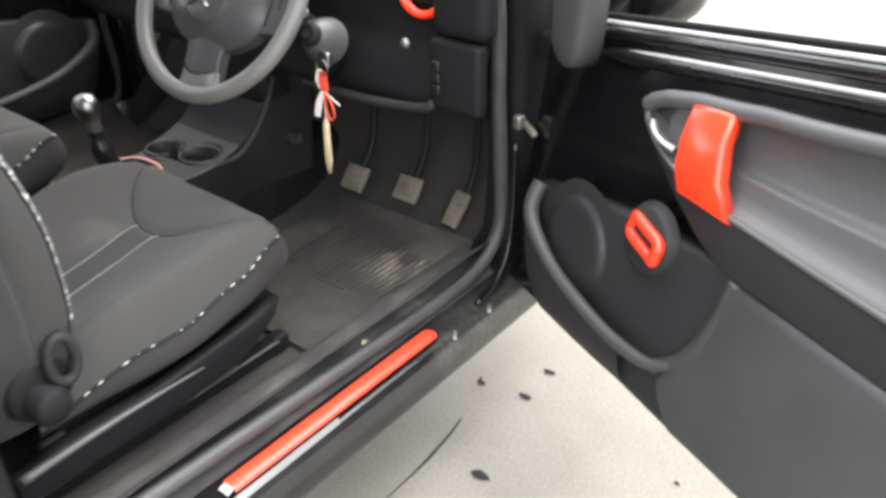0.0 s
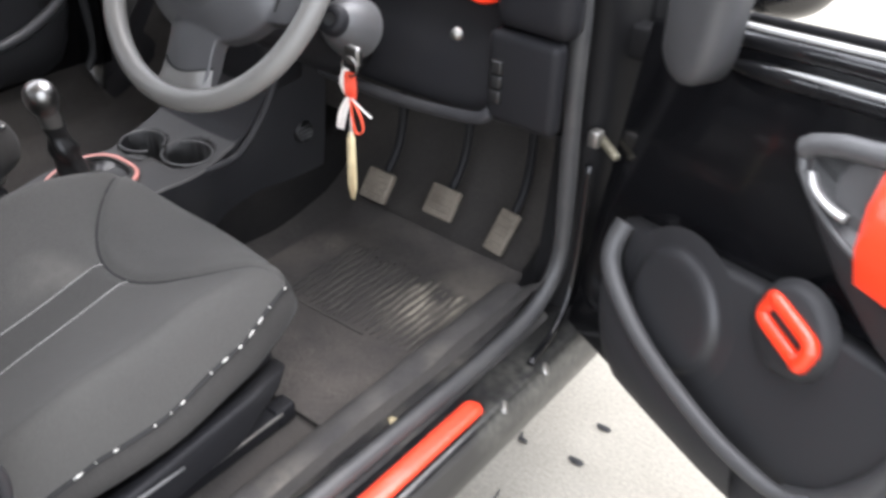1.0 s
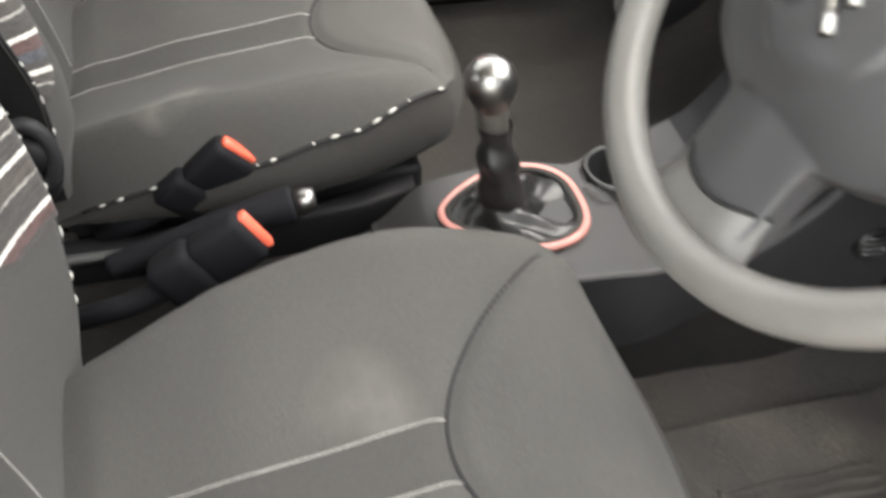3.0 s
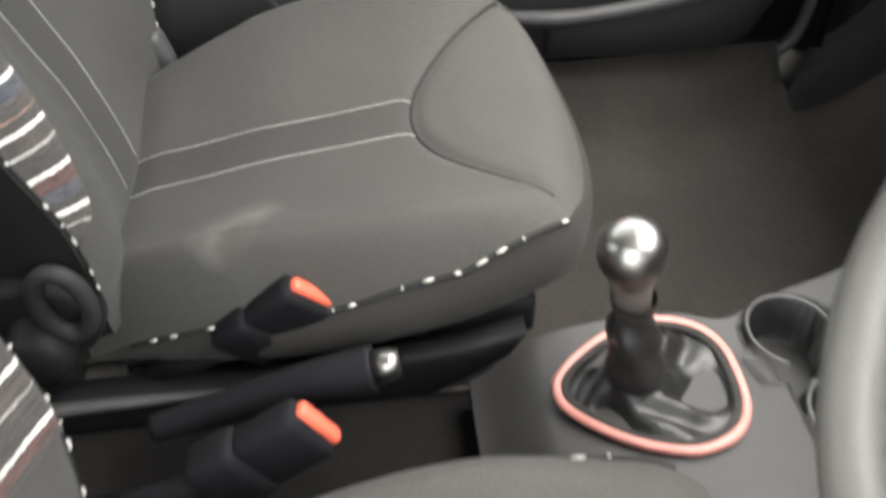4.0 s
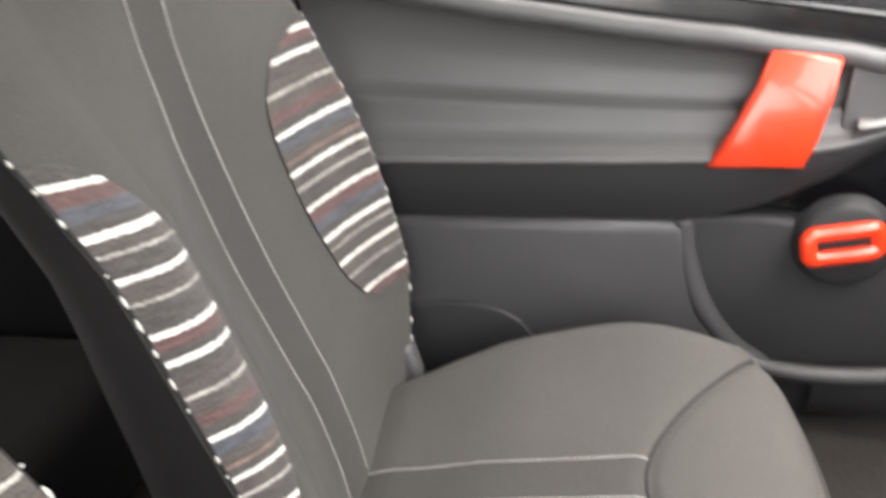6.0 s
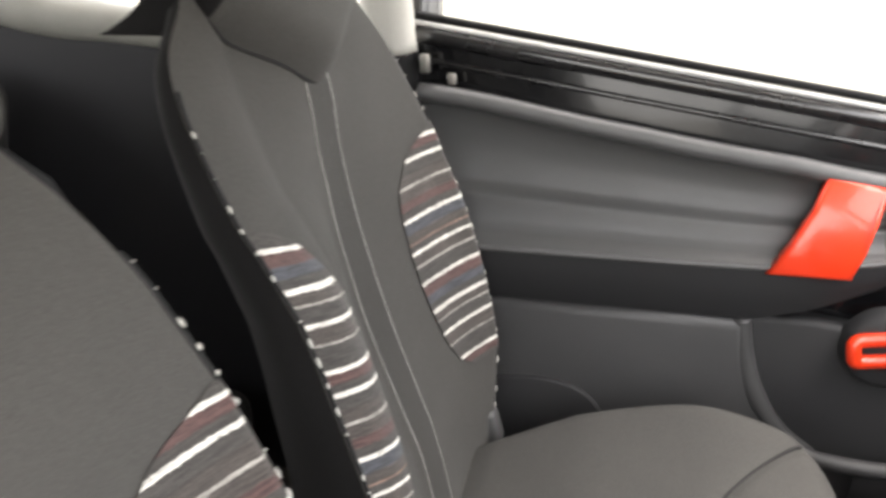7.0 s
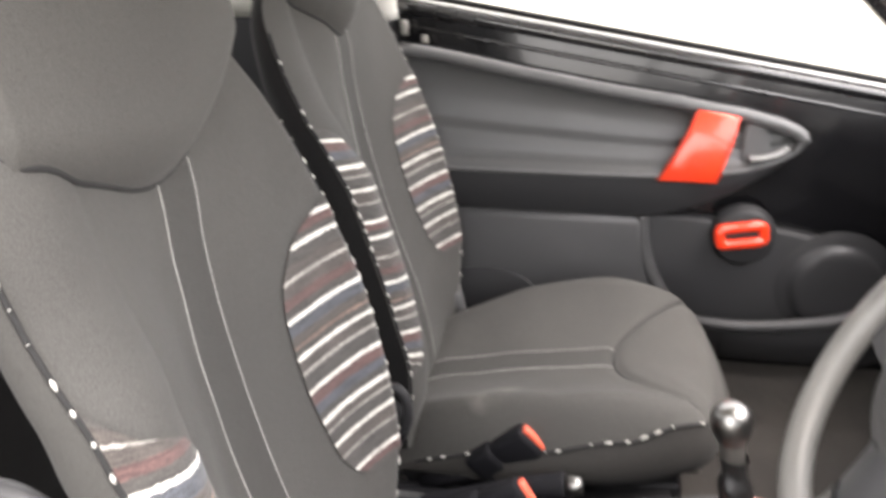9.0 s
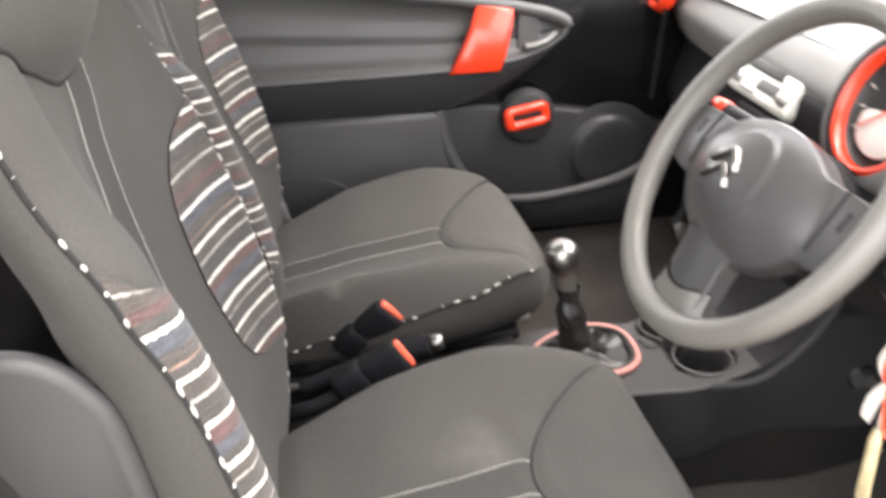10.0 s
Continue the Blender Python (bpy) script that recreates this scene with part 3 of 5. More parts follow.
def build_seat(at):
    seat = thing("front_seat", "charcoal cloth front seat with striped bolsters and white stitching", "car seat", at, group="front seats")
    # cushion
    cushion = part("seat_cushion", sheet(lambda u, v: cushion_top(2 * u - 1, v), 96, 96), CLOTH[0], seat)
    rim = [cushion_top(-1, k / 24) for k in range(25)] + [cushion_top(-1 + 2 * k / 24, 1) for k in range(1, 25)] + [cushion_top(1, 1 - k / 24) for k in range(1, 25)]

    def skirt(u, v):
        i = u * (len(rim) - 1)
        k = min(int(i), len(rim) - 2)
        p = rim[k].lerp(rim[k + 1], i - k)
        foot = 0.395 + 0.035 * max(0, p.y - 0.1) / 0.35
        c = Vector((p.x, p.y - 0.14, 0)).normalized()
        bulge = 0.012 * math.sin(math.pi * min(1, v * 1.15)) - 0.030 * max(0, v - 0.7) / 0.3
        return Vector((p.x + c.x * bulge, p.y + c.y * bulge, p.z + (foot - p.z) * v))

    part("cushion_side", sheet(skirt, 72, 8), SEAT_FLANK, seat, "dark cloth side of the cushion")
    part("cushion_base", box((0.36, 0.42, 0.05), (0, 0.17, 0.39), 0.01), PLASTIC_DARK, seat)
    for s in (-1, 1):
        path = [cushion_top(s, 0.1 + (0.90 if s > 0 else 0.86) * k / 40) + Vector((s * 0.002, 0, -0.001)) for k in range(41)]
        pipe = part("piping", tube(path, 0.0028, 6), SEAM, seat)
        part("stitching", dashes([p + Vector((s * 0.0015, 0, 0.0025)) for p in path], 0.0068, 0.0165, 0.0018, jitter=0.9), THREAD, pipe, "white contrast stitches")["kind"] = "stuff"
        line = [cushion_at(s * 0.0285, -0.045 + 0.322 * k / 50, 0.0006) for k in range(51)]
        part("stitch_line", tube(line, 0.0006, 6), STITCH, cushion, "white stitch line")
    seam = [cushion_at(-0.165 + 0.33 * k / 60, 0.274 + 0.115 * ((-0.165 + 0.33 * k / 60) / 0.16) ** 2, 0.0) for k in range(61)]
    part("curved_seam", tube(seam, 0.0024, 6), SEAM, cushion)
    part("centre_strip", sheet(lambda u, v: cushion_at(-0.0275 + 0.055 * u, -0.045 + 0.318 * v, 0.0008), 8, 50), SEAT_RIB, cushion, "ribbed dark strip")
    # backrest
    z0, z1 = 0.44, 1.12
    backrest = part("backrest", sheet(lambda u, v: back_front(2 * u - 1, z0 + (z1 - z0) * v), 90, 110), CLOTH[0], seat)
    for s in (-1, 1):
        def flank(u, v):
            z = z0 + (z1 - z0) * v
            p = back_front(s, z)
            return Vector((p.x * (1 - 0.10 * u ** 2) + s * 0.006 * math.sin(math.pi * u), p.y - (0.125 - 0.105 * v) * u, z - 0.015 * u))
        # shade is in the colour; only the driver's lit door side stays charcoal
        part("backrest_side", sheet(flank, 10, 60), SEAT_RIB if LEAN[0] and s > 0 else SEAT_SHADED, seat, "dark cloth side of the backrest, blackened where shaded")
        edge = [back_front(s * (0.972 if s < 0 else 0.99), 0.50 + (0.52 if s < 0 else 0.555) * k / 60) + Vector((s * 0.001, 0.002, 0)) for k in range(61)]
        pipe = part("piping", tube(edge, 0.0020, 6), SEAM, seat)
        part("stitching", dashes([p + Vector((s * 0.002, 0.002, 0)) for p in edge], 0.0058, 0.0165, 0.0016, jitter=0.9), THREAD, pipe, "white contrast stitches")["kind"] = "stuff"
        def patch(u, v):
            if s < 0:
                z = 0.606 + 0.322 * v
                a = 0.966 - patch_inner(1 - v) * (1 - u)
            else:
                z = 0.580 + (0.358 if LEAN[0] else 0.350) * v
                a = 0.985 - (0.96 if LEAN[0] else 0.90) * inner_reach(z + (0.010 * v if LEAN[0] else 0)) / back_half(z, 1) * (1 - u) * (min(1.0, 0.10 + (1 - v) / 0.12) ** 0.7 if LEAN[0] else 1)
                z += 0.012 * u
            return back_front(s * a, z) + Vector((s * 0.0012, 0.0028, 0))
        part("striped_patch", striped(sheet(patch, 24, 70), PATCH_SHIFT[s]), STRIPES, backrest, "multi-coloured striped woven patch")
        line = [back_front(s * 0.0275 / back_half(0.475 + 0.55 * k / 60, s), 0.475 + 0.55 * k / 60) + Vector((0, 0.0006, 0)) for k in range(61)]
        part("stitch_line", tube(line, 0.0007, 6), STITCH, backrest, "white stitch line")
    part("centre_strip", sheet(lambda u, v: back_front((-0.0265 + 0.053 * u) / back_half(0.47 + 0.55 * v, u - 0.5), 0.47 + 0.55 * v) + Vector((0, 0.0009, 0)), 8, 60), SEAT_RIB, backrest, "ribbed dark strip")

    def rear(u, v):
        z = z0 + (z1 - z0) * v
        p = back_front(1, z)
        return Vector((p.x * 0.90 * (2 * u - 1), p.y - 0.125 + 0.105 * v - 0.02 * math.sin(math.pi * u), z - 0.015))
    part("backrest_shell", sheet(rear, 12, 30), PLASTIC_DARK, seat)

    # head restraint with a pointed lower edge
    def head(u, v):
        a = 2 * u - 1
        ang = a * 1.9
        wide = 0.146 if a < 0 else 0.205 if LEAN[0] else 0.152
        lx = wide * math.copysign(abs(math.sin(max(-1.57, min(1.57, ang)))) ** 0.8, ang)
        wrap = max(0.0, abs(ang) - 1.2) / 0.7
        low = eased([(-0.152, 1.088), (-0.11, 1.062), (-0.07, 1.036), (-0.035, 1.014), (0.0, 1.000), (0.035, 1.014), (0.07, 1.036), (0.11, 1.062), (0.152, 1.088)] if not LEAN[0] else [(-0.146, 1.070), (-0.11, 1.050), (-0.07, 1.029), (-0.035, 1.014), (0.0, 1.003), (0.03, 1.000), (0.06, 1.003), (0.08, 1.008), (0.10, 1.014), (0.125, 1.021), (0.155, 1.029), (0.205, 1.040)], lx)
        high = 1.300 - 0.03 * (lx / wide) ** 2
        z = low + (high - low) * v
        yc = -0.030 - (0.215 - LEAN[0]) * (z - 0.46)
        y = yc + 0.037 - (0.125 if LEAN[0] or a < 0 else 0.085) * wrap - 0.016 * (lx / wide) ** 2
        y -= 0.064 * max(0.0, 1 - v / 0.28) ** 2 + 0.045 * max(0.0, (v - 0.85) / 0.15) ** 2
        return Vector((lx * (1 - 0.12 * max(0, v - 0.8) / 0.2), y, z))
    e = 0.0 if LEAN[0] else 0.165
    headrest = part("headrest", sheet(lambda u, v: head(e + (1 - 2 * e) * u, v), 60, 50), CLOTH[0], seat)
    # passenger headrest sides are blackened to carry the shade there
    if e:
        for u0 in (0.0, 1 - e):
            part("headrest_side", sheet(lambda u, v: head(u0 + e * u, v), 14, 50), SEAT_SHADED, headrest, "dark cloth side of the headrest, blackened for shade")
    # a dark line laid along the fold stands for its crease shadow
    fold = []
    for k in range(81):
        u = 0.10 + 0.80 * k / 80
        for step in range(400):
            p = head(u, 0.0008 * step)
            a = p.x / back_half(min(p.z, 1.12), p.x)
            if abs(a) > 0.97 or p.z > 1.11:
                break
            if p.y > back_front(a, p.z).y:
                fold.append(p)
                break
    for _ in range(4):
        fold = fold[:1] + [(a + b + c) / 3 for a, b, c in zip(fold, fold[1:], fold[2:])] + fold[-1:]
    part("headrest_crease_shade", tube(fold, lambda t: 0.0026 * min(1.0, 0.2 + 8 * min(t, 1 - t)), 8), SEAM, headrest)

    def head_back(u, v):
        p = head(0.02 if u < 0.5 else 0.98, v)
        return Vector((p.x * (1 if u in (0, 1) else abs(2 * u - 1)), p.y - 0.02 * math.sin(math.pi * u), p.z))
    part("headrest_back", sheet(head_back, 8, 12), SEAT_SHADED, headrest)
    top = bmesh.new()
    ring = [top.verts.new(head(k / 24, 1)) for k in range(25)]
    top.faces.new(ring)
    part("headrest_top", top, CLOTH[0], headrest)
    if not LEAN[0]:
        part("hinge_cover", box((0.030, 0.034, 0.052), (-0.203, -0.020, 0.494), 0.010, pose(0, 0, 0, 14, 0, 0).to_3x3().to_4x4(), segments=3), PLASTIC_GREY, seat, "small grey hinge cover")
    # recliner, side panel and runner on the same side of both seats
    loop = smooth_path([(0.243, -0.029 + 0.020 * math.cos(2 * math.pi * k / 12), 0.540 + 0.036 * math.sin(2 * math.pi * k / 12)) for k in range(12)], 4, True)
    part("recliner_loop", tube(loop, 0.008, 8, True), PLASTIC, seat, "dark plastic loop")
    part("recliner_knob", lathe([(0, 0.034), (0.022, 0.033), (0.028, 0.026), (0.030, 0.0), (0.036, -0.006), (0.036, -0.02)], 24, pose(0.232, -0.064, 0.487, 0, 90, 0)), PLASTIC_DARK, seat)
    part("recliner_plate", lathe([(0, 0.010), (0.040, 0.010), (0.047, 0.006), (0.050, -0.004), (0.050, -0.016)], 30, pose(0.222, -0.062, 0.500, 0, 90, 0)), PLASTIC_DARK, seat)
    for s in (1, -1):
        outline = [(-0.13, 0.335), (0.10, 0.330), (0.27, 0.345), (0.345, 0.395), (0.36, 0.425), (0.30, 0.412), (0.10, 0.392), (-0.06, 0.392), (-0.13, 0.385)]
        part("side_valance", slab(outline, lambda p, q, d: (s * (0.205 + d), p, q), 0.026, 0.006), PLASTIC_DARK, seat)
        bead = [Vector((s * 0.234, -0.125 + 0.31 * k / 20, 0.384 + 0.004 * math.sin(k * 0.16))) for k in range(21)]
        part("valance_bead", tube(bead, lambda t: 0.008 * (1 - 0.75 * t), 8), PLASTIC_GREY, seat)
        part("runner", box((0.026, 0.50, 0.028), (s * 0.19, 0.12, 0.302), 0.004), PLASTIC_DARK, seat)
        part("runner_track", box((0.004, 0.48, 0.004), (s * 0.204, 0.125, 0.314), 0.001), STEEL, seat, "bright worn edge of the runner")
        part("runner_end", box((0.028, 0.035, 0.032), (s * 0.19, 0.372, 0.304), 0.005), PLASTIC_DARK, seat)
        for y in (-0.05, 0.25):
            part("leg", box((0.03, 0.04, 0.07), (s * 0.19, y, 0.345), 0.004), STEEL, seat)
    bar = smooth_path([(-0.09, 0.30, 0.375), (-0.092, 0.39, 0.382), (-0.075, 0.412, 0.386), (0.075, 0.412, 0.386), (0.092, 0.39, 0.382), (0.09, 0.30, 0.375)], 6)
    part("slide_bar", tube(bar, 0.007, 8), STEEL, seat, "dull steel slide bar")
    panel = [(-0.200, 0.50), (-0.078, 0.50), (-0.064, 0.60), (-0.066, 0.80), (-0.080, 0.855), (-0.112, 0.886), (-0.165, 0.89), (-0.200, 0.89)]

    def on_flank(p, q, d):
        x = back_front(1, q).x * 0.965
        return (x + d, p - 0.1 * (q - 0.7), q)
    if LEAN[0]:
        part("side_panel", slab(smooth_outline(panel), on_flank, 0.015, 0.010), DOOR_MID, seat, "dark grey moulded side panel")
    return seat


def smooth_outline(pts, per=5):
    return [(p.x, p.y) for p in smooth_path([(a, b, 0) for a, b in pts], per, True)]


PATCH_SHIFT[1] = 0.24
passenger_seat = build_seat(pose(-0.3185, 0, 0))
PATCH_SHIFT[1] = -0.33
LEAN[0] = 0.042
DIP[0] = 1.0
CLOTH[0] = SEAT_WORN
driver_seat = build_seat(pose(0.314, 0.024, -0.013))
tagged(driver_seat, "charcoal cloth driver seat with striped bolsters and white stitching", "car seat")
tagged(passenger_seat, "charcoal cloth passenger seat with striped bolsters and pale smudges", "car seat")


# ---- doors ----
def build_door(at, m, winder_turn, label, glazed):
    """A front door; u runs back from the hinge, w points into the car, m mirrors it."""
    def P(u, z, w):
        return Vector((u, m * w, z))

    def lay(u, z, d):
        return P(u, z, d)
    # painted shell under the window line
    shell = [(-0.02, 0.325), (0.10, 0.330), (0.65, 0.336), (1.06, 0.35), (1.06, 1.021), (0.70, 0.961), (0.44, 0.918), (0.10, 0.860), (-0.02, 0.84)]
    door = part("car_door", slab(shell, lambda u, z, d: P(u, z, d - 0.10), 0.10, 0.008), PAINT_SHELL, car, label)
    door.matrix_basis = at
    # the pale strips draw sky highlights along the glossy black rolls
    strips = [(0.004, 0.012, 0.0, 0.02, PAINT), (0.019, 0.0038, 0.004, 0.02, GLINT_SCUFF), (0.028, 0.006, -0.004, 0.02, PAINT_DULL)]
    if glazed:
        strips += [(-0.030, 0.0045, 0.0, 0.16, PAINT)]
    else:
        strips += [(-0.030, 0.013, 0.0, 0.12, PAINT), (-0.020, 0.0034, 0.009, 0.22, GLINT_SCUFF)]
    for off, r, w, u0, mat in strips:
        path = [P(u, 0.848 + off + 0.166 * (u - 0.02), w) for u in (u0 + (1.05 - u0) * k / 30 for k in range(31))]
        part("window_strip", tube(path, lambda t: r * min(1.0, 0.25 + 8 * t), 10), mat, door)
    frame_path = smooth_path([P(0.02, 0.86, -0.04), P(0.20, 1.03, -0.05), P(0.42, 1.24, -0.07), P(0.58, 1.34, -0.09), P(0.85, 1.37, -0.10), P(1.03, 1.35, -0.09), P(1.045, 1.2, -0.06), P(1.05, 1.01, -0.035)], 6)
    part("window_frame", tube(frame_path, 0.020, 8, flat=1.4), PAINT, door)
    if glazed:
        pane = part("window_pane", sheet(lambda u, v: P(0.1 + 0.93 * u, (0.87 + 0.15 * u) + v * (0.44 * min(1, 0.15 + 2.2 * u) - 0.10 * max(0, u - 0.6)), -0.045 - 0.045 * v), 10, 6), GLASS, door)
        pane.visible_shadow = False
    # upper moulding: an eye-shaped tray
    bottom = [(0.318, 0.803), (0.330, 0.783), (0.36, 0.764), (0.42, 0.747), (0.50, 0.739), (0.58, 0.735), (0.73, 0.734), (1.04, 0.734)]
    top = [(0.318, 0.807), (0.330, 0.817), (0.36, 0.830), (0.42, 0.845), (0.537, 0.865), (0.74, 0.897), (1.04, 0.947)]
    inward = [(0, 0.055), (0.05, 0.049), (0.10, 0.039), (0.18, 0.031), (0.28, 0.027), (0.35, 0.0245), (0.39, 0.016), (0.43, 0.010), (0.52, 0.006), (0.65, 0.003), (0.80, 0.005), (0.90, 0.012), (1, 0.026)]

    def reach(u):
        return 0.45 + 0.55 * min(1, max(0, (u - 0.318) / 0.22))

    def tray(a, v):
        u = 0.318 + (1.04 - 0.318) * a ** 1.5
        zb, zt = eased(bottom, u), eased(top, u)
        return P(u, zb + (zt - zb) * v, 0.003 + eased(inward, v) * (reach(u) if v < 0.5 else 1))
    part("armrest_tray", sheet(tray, 50, 60), DOOR, door, "charcoal moulded tray")
    us = [0.318 + (1.04 - 0.318) * (k / 40) ** 1.6 for k in range(41)]
    low = [P(u, eased(bottom, u), 0.003 + 0.055 * reach(u)) for u in us]
    high = [P(u, eased(top, u), 0.027) for u in us]
    part("tray_lip", tube(low, 0.0045, 8), PLASTIC_GREY, door)
    part("tray_lip", tube(high, 0.0130, 10), PLASTIC_GREY, door)
    nose = smooth_path([low[3], low[1], P(0.314, 0.805, 0.026), high[1], high[3]], 6)
    part("tray_nose", tube(nose, 0.006, 8), PLASTIC_GREY, door)
    under = [(0.318, 0.795), (0.36, 0.745), (0.42, 0.706), (0.50, 0.672), (0.575, 0.653), (1.04, 0.653)]

    def face(a, v):
        u = 0.318 + (1.04 - 0.318) * a
        zb = eased(bottom, u)
        return P(u, zb + (lerp_table(under, u) - zb) * v, 0.003 + 0.055 * reach(u) + 0.004 * math.sin(math.pi * v) - 0.016 * v * reach(u))
    part("armrest_face", sheet(face, 40, 8), DOOR_DARK, door)
    # lower trim with its bin
    lower = [(0.076, 0.582), (0.213, 0.610), (0.32, 0.632), (0.42, 0.643), (0.50, 0.652), (1.04, 0.654), (1.04, 0.40), (0.70, 0.374), (0.40, 0.362), (0.22, 0.362), (0.15, 0.376), (0.100, 0.42), (0.076, 0.49)]
    part("lower_trim", slab(lower, lay, 0.030, 0.010), DOOR_DARK, door)
    rear_field = [(0.580, 0.650), (0.572, 0.59), (0.552, 0.53), (0.522, 0.475), (0.492, 0.44), (0.51, 0.405), (0.55, 0.372), (0.75, 0.380), (1.04, 0.405), (1.04, 0.652), (0.8, 0.652)]
    part("rear_field", slab(rear_field, lambda u, z, d: P(u, z, 0.028 + d), 0.020, 0.016), DOOR_MID, door)
    if glazed:
        # a dark plate stands in for the shaded recess beside the seat
        arch = smooth_outline([(1.035, 0.490), (0.97, 0.518), (0.90, 0.530), (0.85, 0.531), (0.808, 0.521), (0.780, 0.500), (0.764, 0.468), (0.765, 0.425), (0.90, 0.418), (1.035, 0.425)], 4)
        part("shade_arch_patch", slab(arch, lambda u, z, d: P(u, z, 0.046 + d), 0.008, 0.005), DOOR_DARK, door, "dark arched patch for the shaded recess by the seat")
    ridge = smooth_path([P(0.586, 0.650, 0.034), P(0.578, 0.59, 0.034), P(0.559, 0.53, 0.034), P(0.522, 0.476, 0.033), P(0.478, 0.443, 0.032)], 8)
    part("field_ridge", tube(ridge, lambda t: 0.0165 - 0.004 * abs(2 * t - 1), 12), DOOR_MID, door)
    lip = smooth_path([P(0.092, 0.583, 0.036), P(0.096, 0.553, 0.050), P(0.112, 0.527, 0.058), P(0.155, 0.503, 0.064), P(0.233, 0.474, 0.066), P(0.345, 0.455, 0.064), P(0.42, 0.450, 0.060), P(0.487, 0.455, 0.050), P(0.530, 0.484, 0.034)], 8)
    part("bin_lip", tube(lip, lambda t: 0.0115 + 0.0045 * max(0.0, 1 - t / 0.6) - 0.024 * max(0.0, t - 0.8), 12), DOOR_MID, door, "rounded lip of the door bin")

    def bin_wall(a, v):
        p = lip[round(a * 48)]
        foot = lerp_table([(0.090, 0.500), (0.105, 0.425), (0.13, 0.388), (0.17, 0.372), (0.53, 0.372)], p.x)
        z = p.z + (foot - p.z) * v
        w = abs(p.y) + (1 - a ** 4) * 0.010 * math.sin(math.pi * v * 0.8) - 0.026 * v * v
        return P(p.x, z, w)
    part("bin_wall", sheet(bin_wall, 48, 8), DOOR_DARK, door)
    # loudspeaker bulge
    spk = pose(0.226, m * 0.029, 0.526, -90 * m, 0, 0)
    part("speaker_bulge", lathe([(0, 0.0155), (0.03, 0.0153), (0.060, 0.0150), (0.072, 0.0140), (0.078, 0.0115), (0.082, 0.0075), (0.086, 0.0042), (0.092, 0.0036), (0.100, 0.0026), (0.112, 0.0)], 48, spk), SPEAKER, door)
    # window winder
    base = pose(0.402, m * 0.028, 0.622, -90 * m, 0, 0)
    part("winder_base", lathe([(0, 0.020), (0.046, 0.019), (0.053, 0.015), (0.057, 0.006), (0.060, 0)], 36, base), DOOR_DARK, door)
    c, s = math.cos(radians(winder_turn)), math.sin(radians(winder_turn))

    def on_winder(p, q, d):
        return P(0.406 + 0.95 * (c * p - s * q), 0.628 + 0.95 * (s * p + c * q), 0.037 + d)
    ring = [on_winder(0.041 * math.copysign(abs(math.cos(t)) ** 0.25, math.cos(t)), 0.0165 * math.copysign(abs(math.sin(t)) ** 0.3, math.sin(t)), 0.012 + 0.006 * math.cos(t)) for t in (2 * math.pi * k / 40 for k in range(40))]
    part("winder_handle", tube(ring, 0.0100, 10, True), RED, door, "glossy orange-red winder handle")
    part("winder_slot", slab([(-0.032, -0.012), (0.032, -0.012), (0.032, 0.012), (-0.032, 0.012)], lambda p, q, d: on_winder(p, q, d - 0.008), 0.012, 0.002), PLASTIC_DARK, door)
    part("winder_hub", slab([(-0.018, -0.007), (0.022, -0.007), (0.022, 0.007), (-0.018, 0.007)], lambda p, q, d: on_winder(p, q, d + 0.004), 0.006, 0.001), DOOR_DARK, door)
    # pull strap
    strap = [(0.566, 0.728), (0.540, 0.775), (0.517, 0.818), (0.502, 0.856), (0.465, 0.851), (0.431, 0.845), (0.441, 0.805), (0.452, 0.765), (0.462, 0.728), (0.51, 0.728)]

    def on_strap(u, z, d):
        k = (z - 0.728) / 0.128
        return P(u, z, 0.046 - 0.026 * k + 0.019 * math.sin(math.pi * max(0.0, k) ** 0.85) + d * 0.9)
    part("pull_strap", slab(strap, on_strap, 0.022, 0.006), RED, door, "glossy orange-red door pull")
    part("opener_plate", slab([(0.424, 0.725), (0.416, 0.838), (0.385, 0.830), (0.372, 0.80), (0.385, 0.745)], lambda u, z, d: P(u, z, 0.018 + d), 0.010, 0.003), PLASTIC_GREY, door)
    lever = smooth_path([P(0.405, 0.768, 0.034), P(0.385, 0.772, 0.040), P(0.362, 0.780, 0.040), P(0.345, 0.792, 0.034)], 6)
    part("opener_lever", tube(lever, lambda t: 0.010 * (1 - 0.5 * t), 10, flat=0.6), SILVER, door, "silver door opener")
    return door


build_door(pose(-0.66, 0.90, 0, 0, 0, -90), 1, -8, "black car door, shut, with charcoal trim and orange-red pull", True)
RIGHT_DOOR = pose(0.732, 0.882, 0.5455, -9.1, -0.84, -27.5) @ Matrix.Translation((0, 0, -0.6))
right_door = build_door(RIGHT_DOOR, -1, -13, "black car door, wide open, with charcoal trim and orange-red pull", False)

part("door_latch", box((0.012, 0.014, 0.026), (-0.637, -0.131, 0.985), 0.003), STEEL, car, "small bright door latch")
part("latch_pin", box((0.010, 0.012, 0.016), (-0.640, -0.094, 0.964), 0.003), STEEL, car)

# mirror cover inside the window corner of the open door, and the mirror outside it
ALONG, INTO = Vector((0.887, -0.462, 0)), Vector((-0.462, -0.887, 0))


def on_corner(p, q, d):
    return RIGHT_DOOR.inverted() @ (Vector((0.843, 0.772, 0.835)) + ALONG * p + Vector((0, 0, 1)) * q + INTO * (d - 0.05))


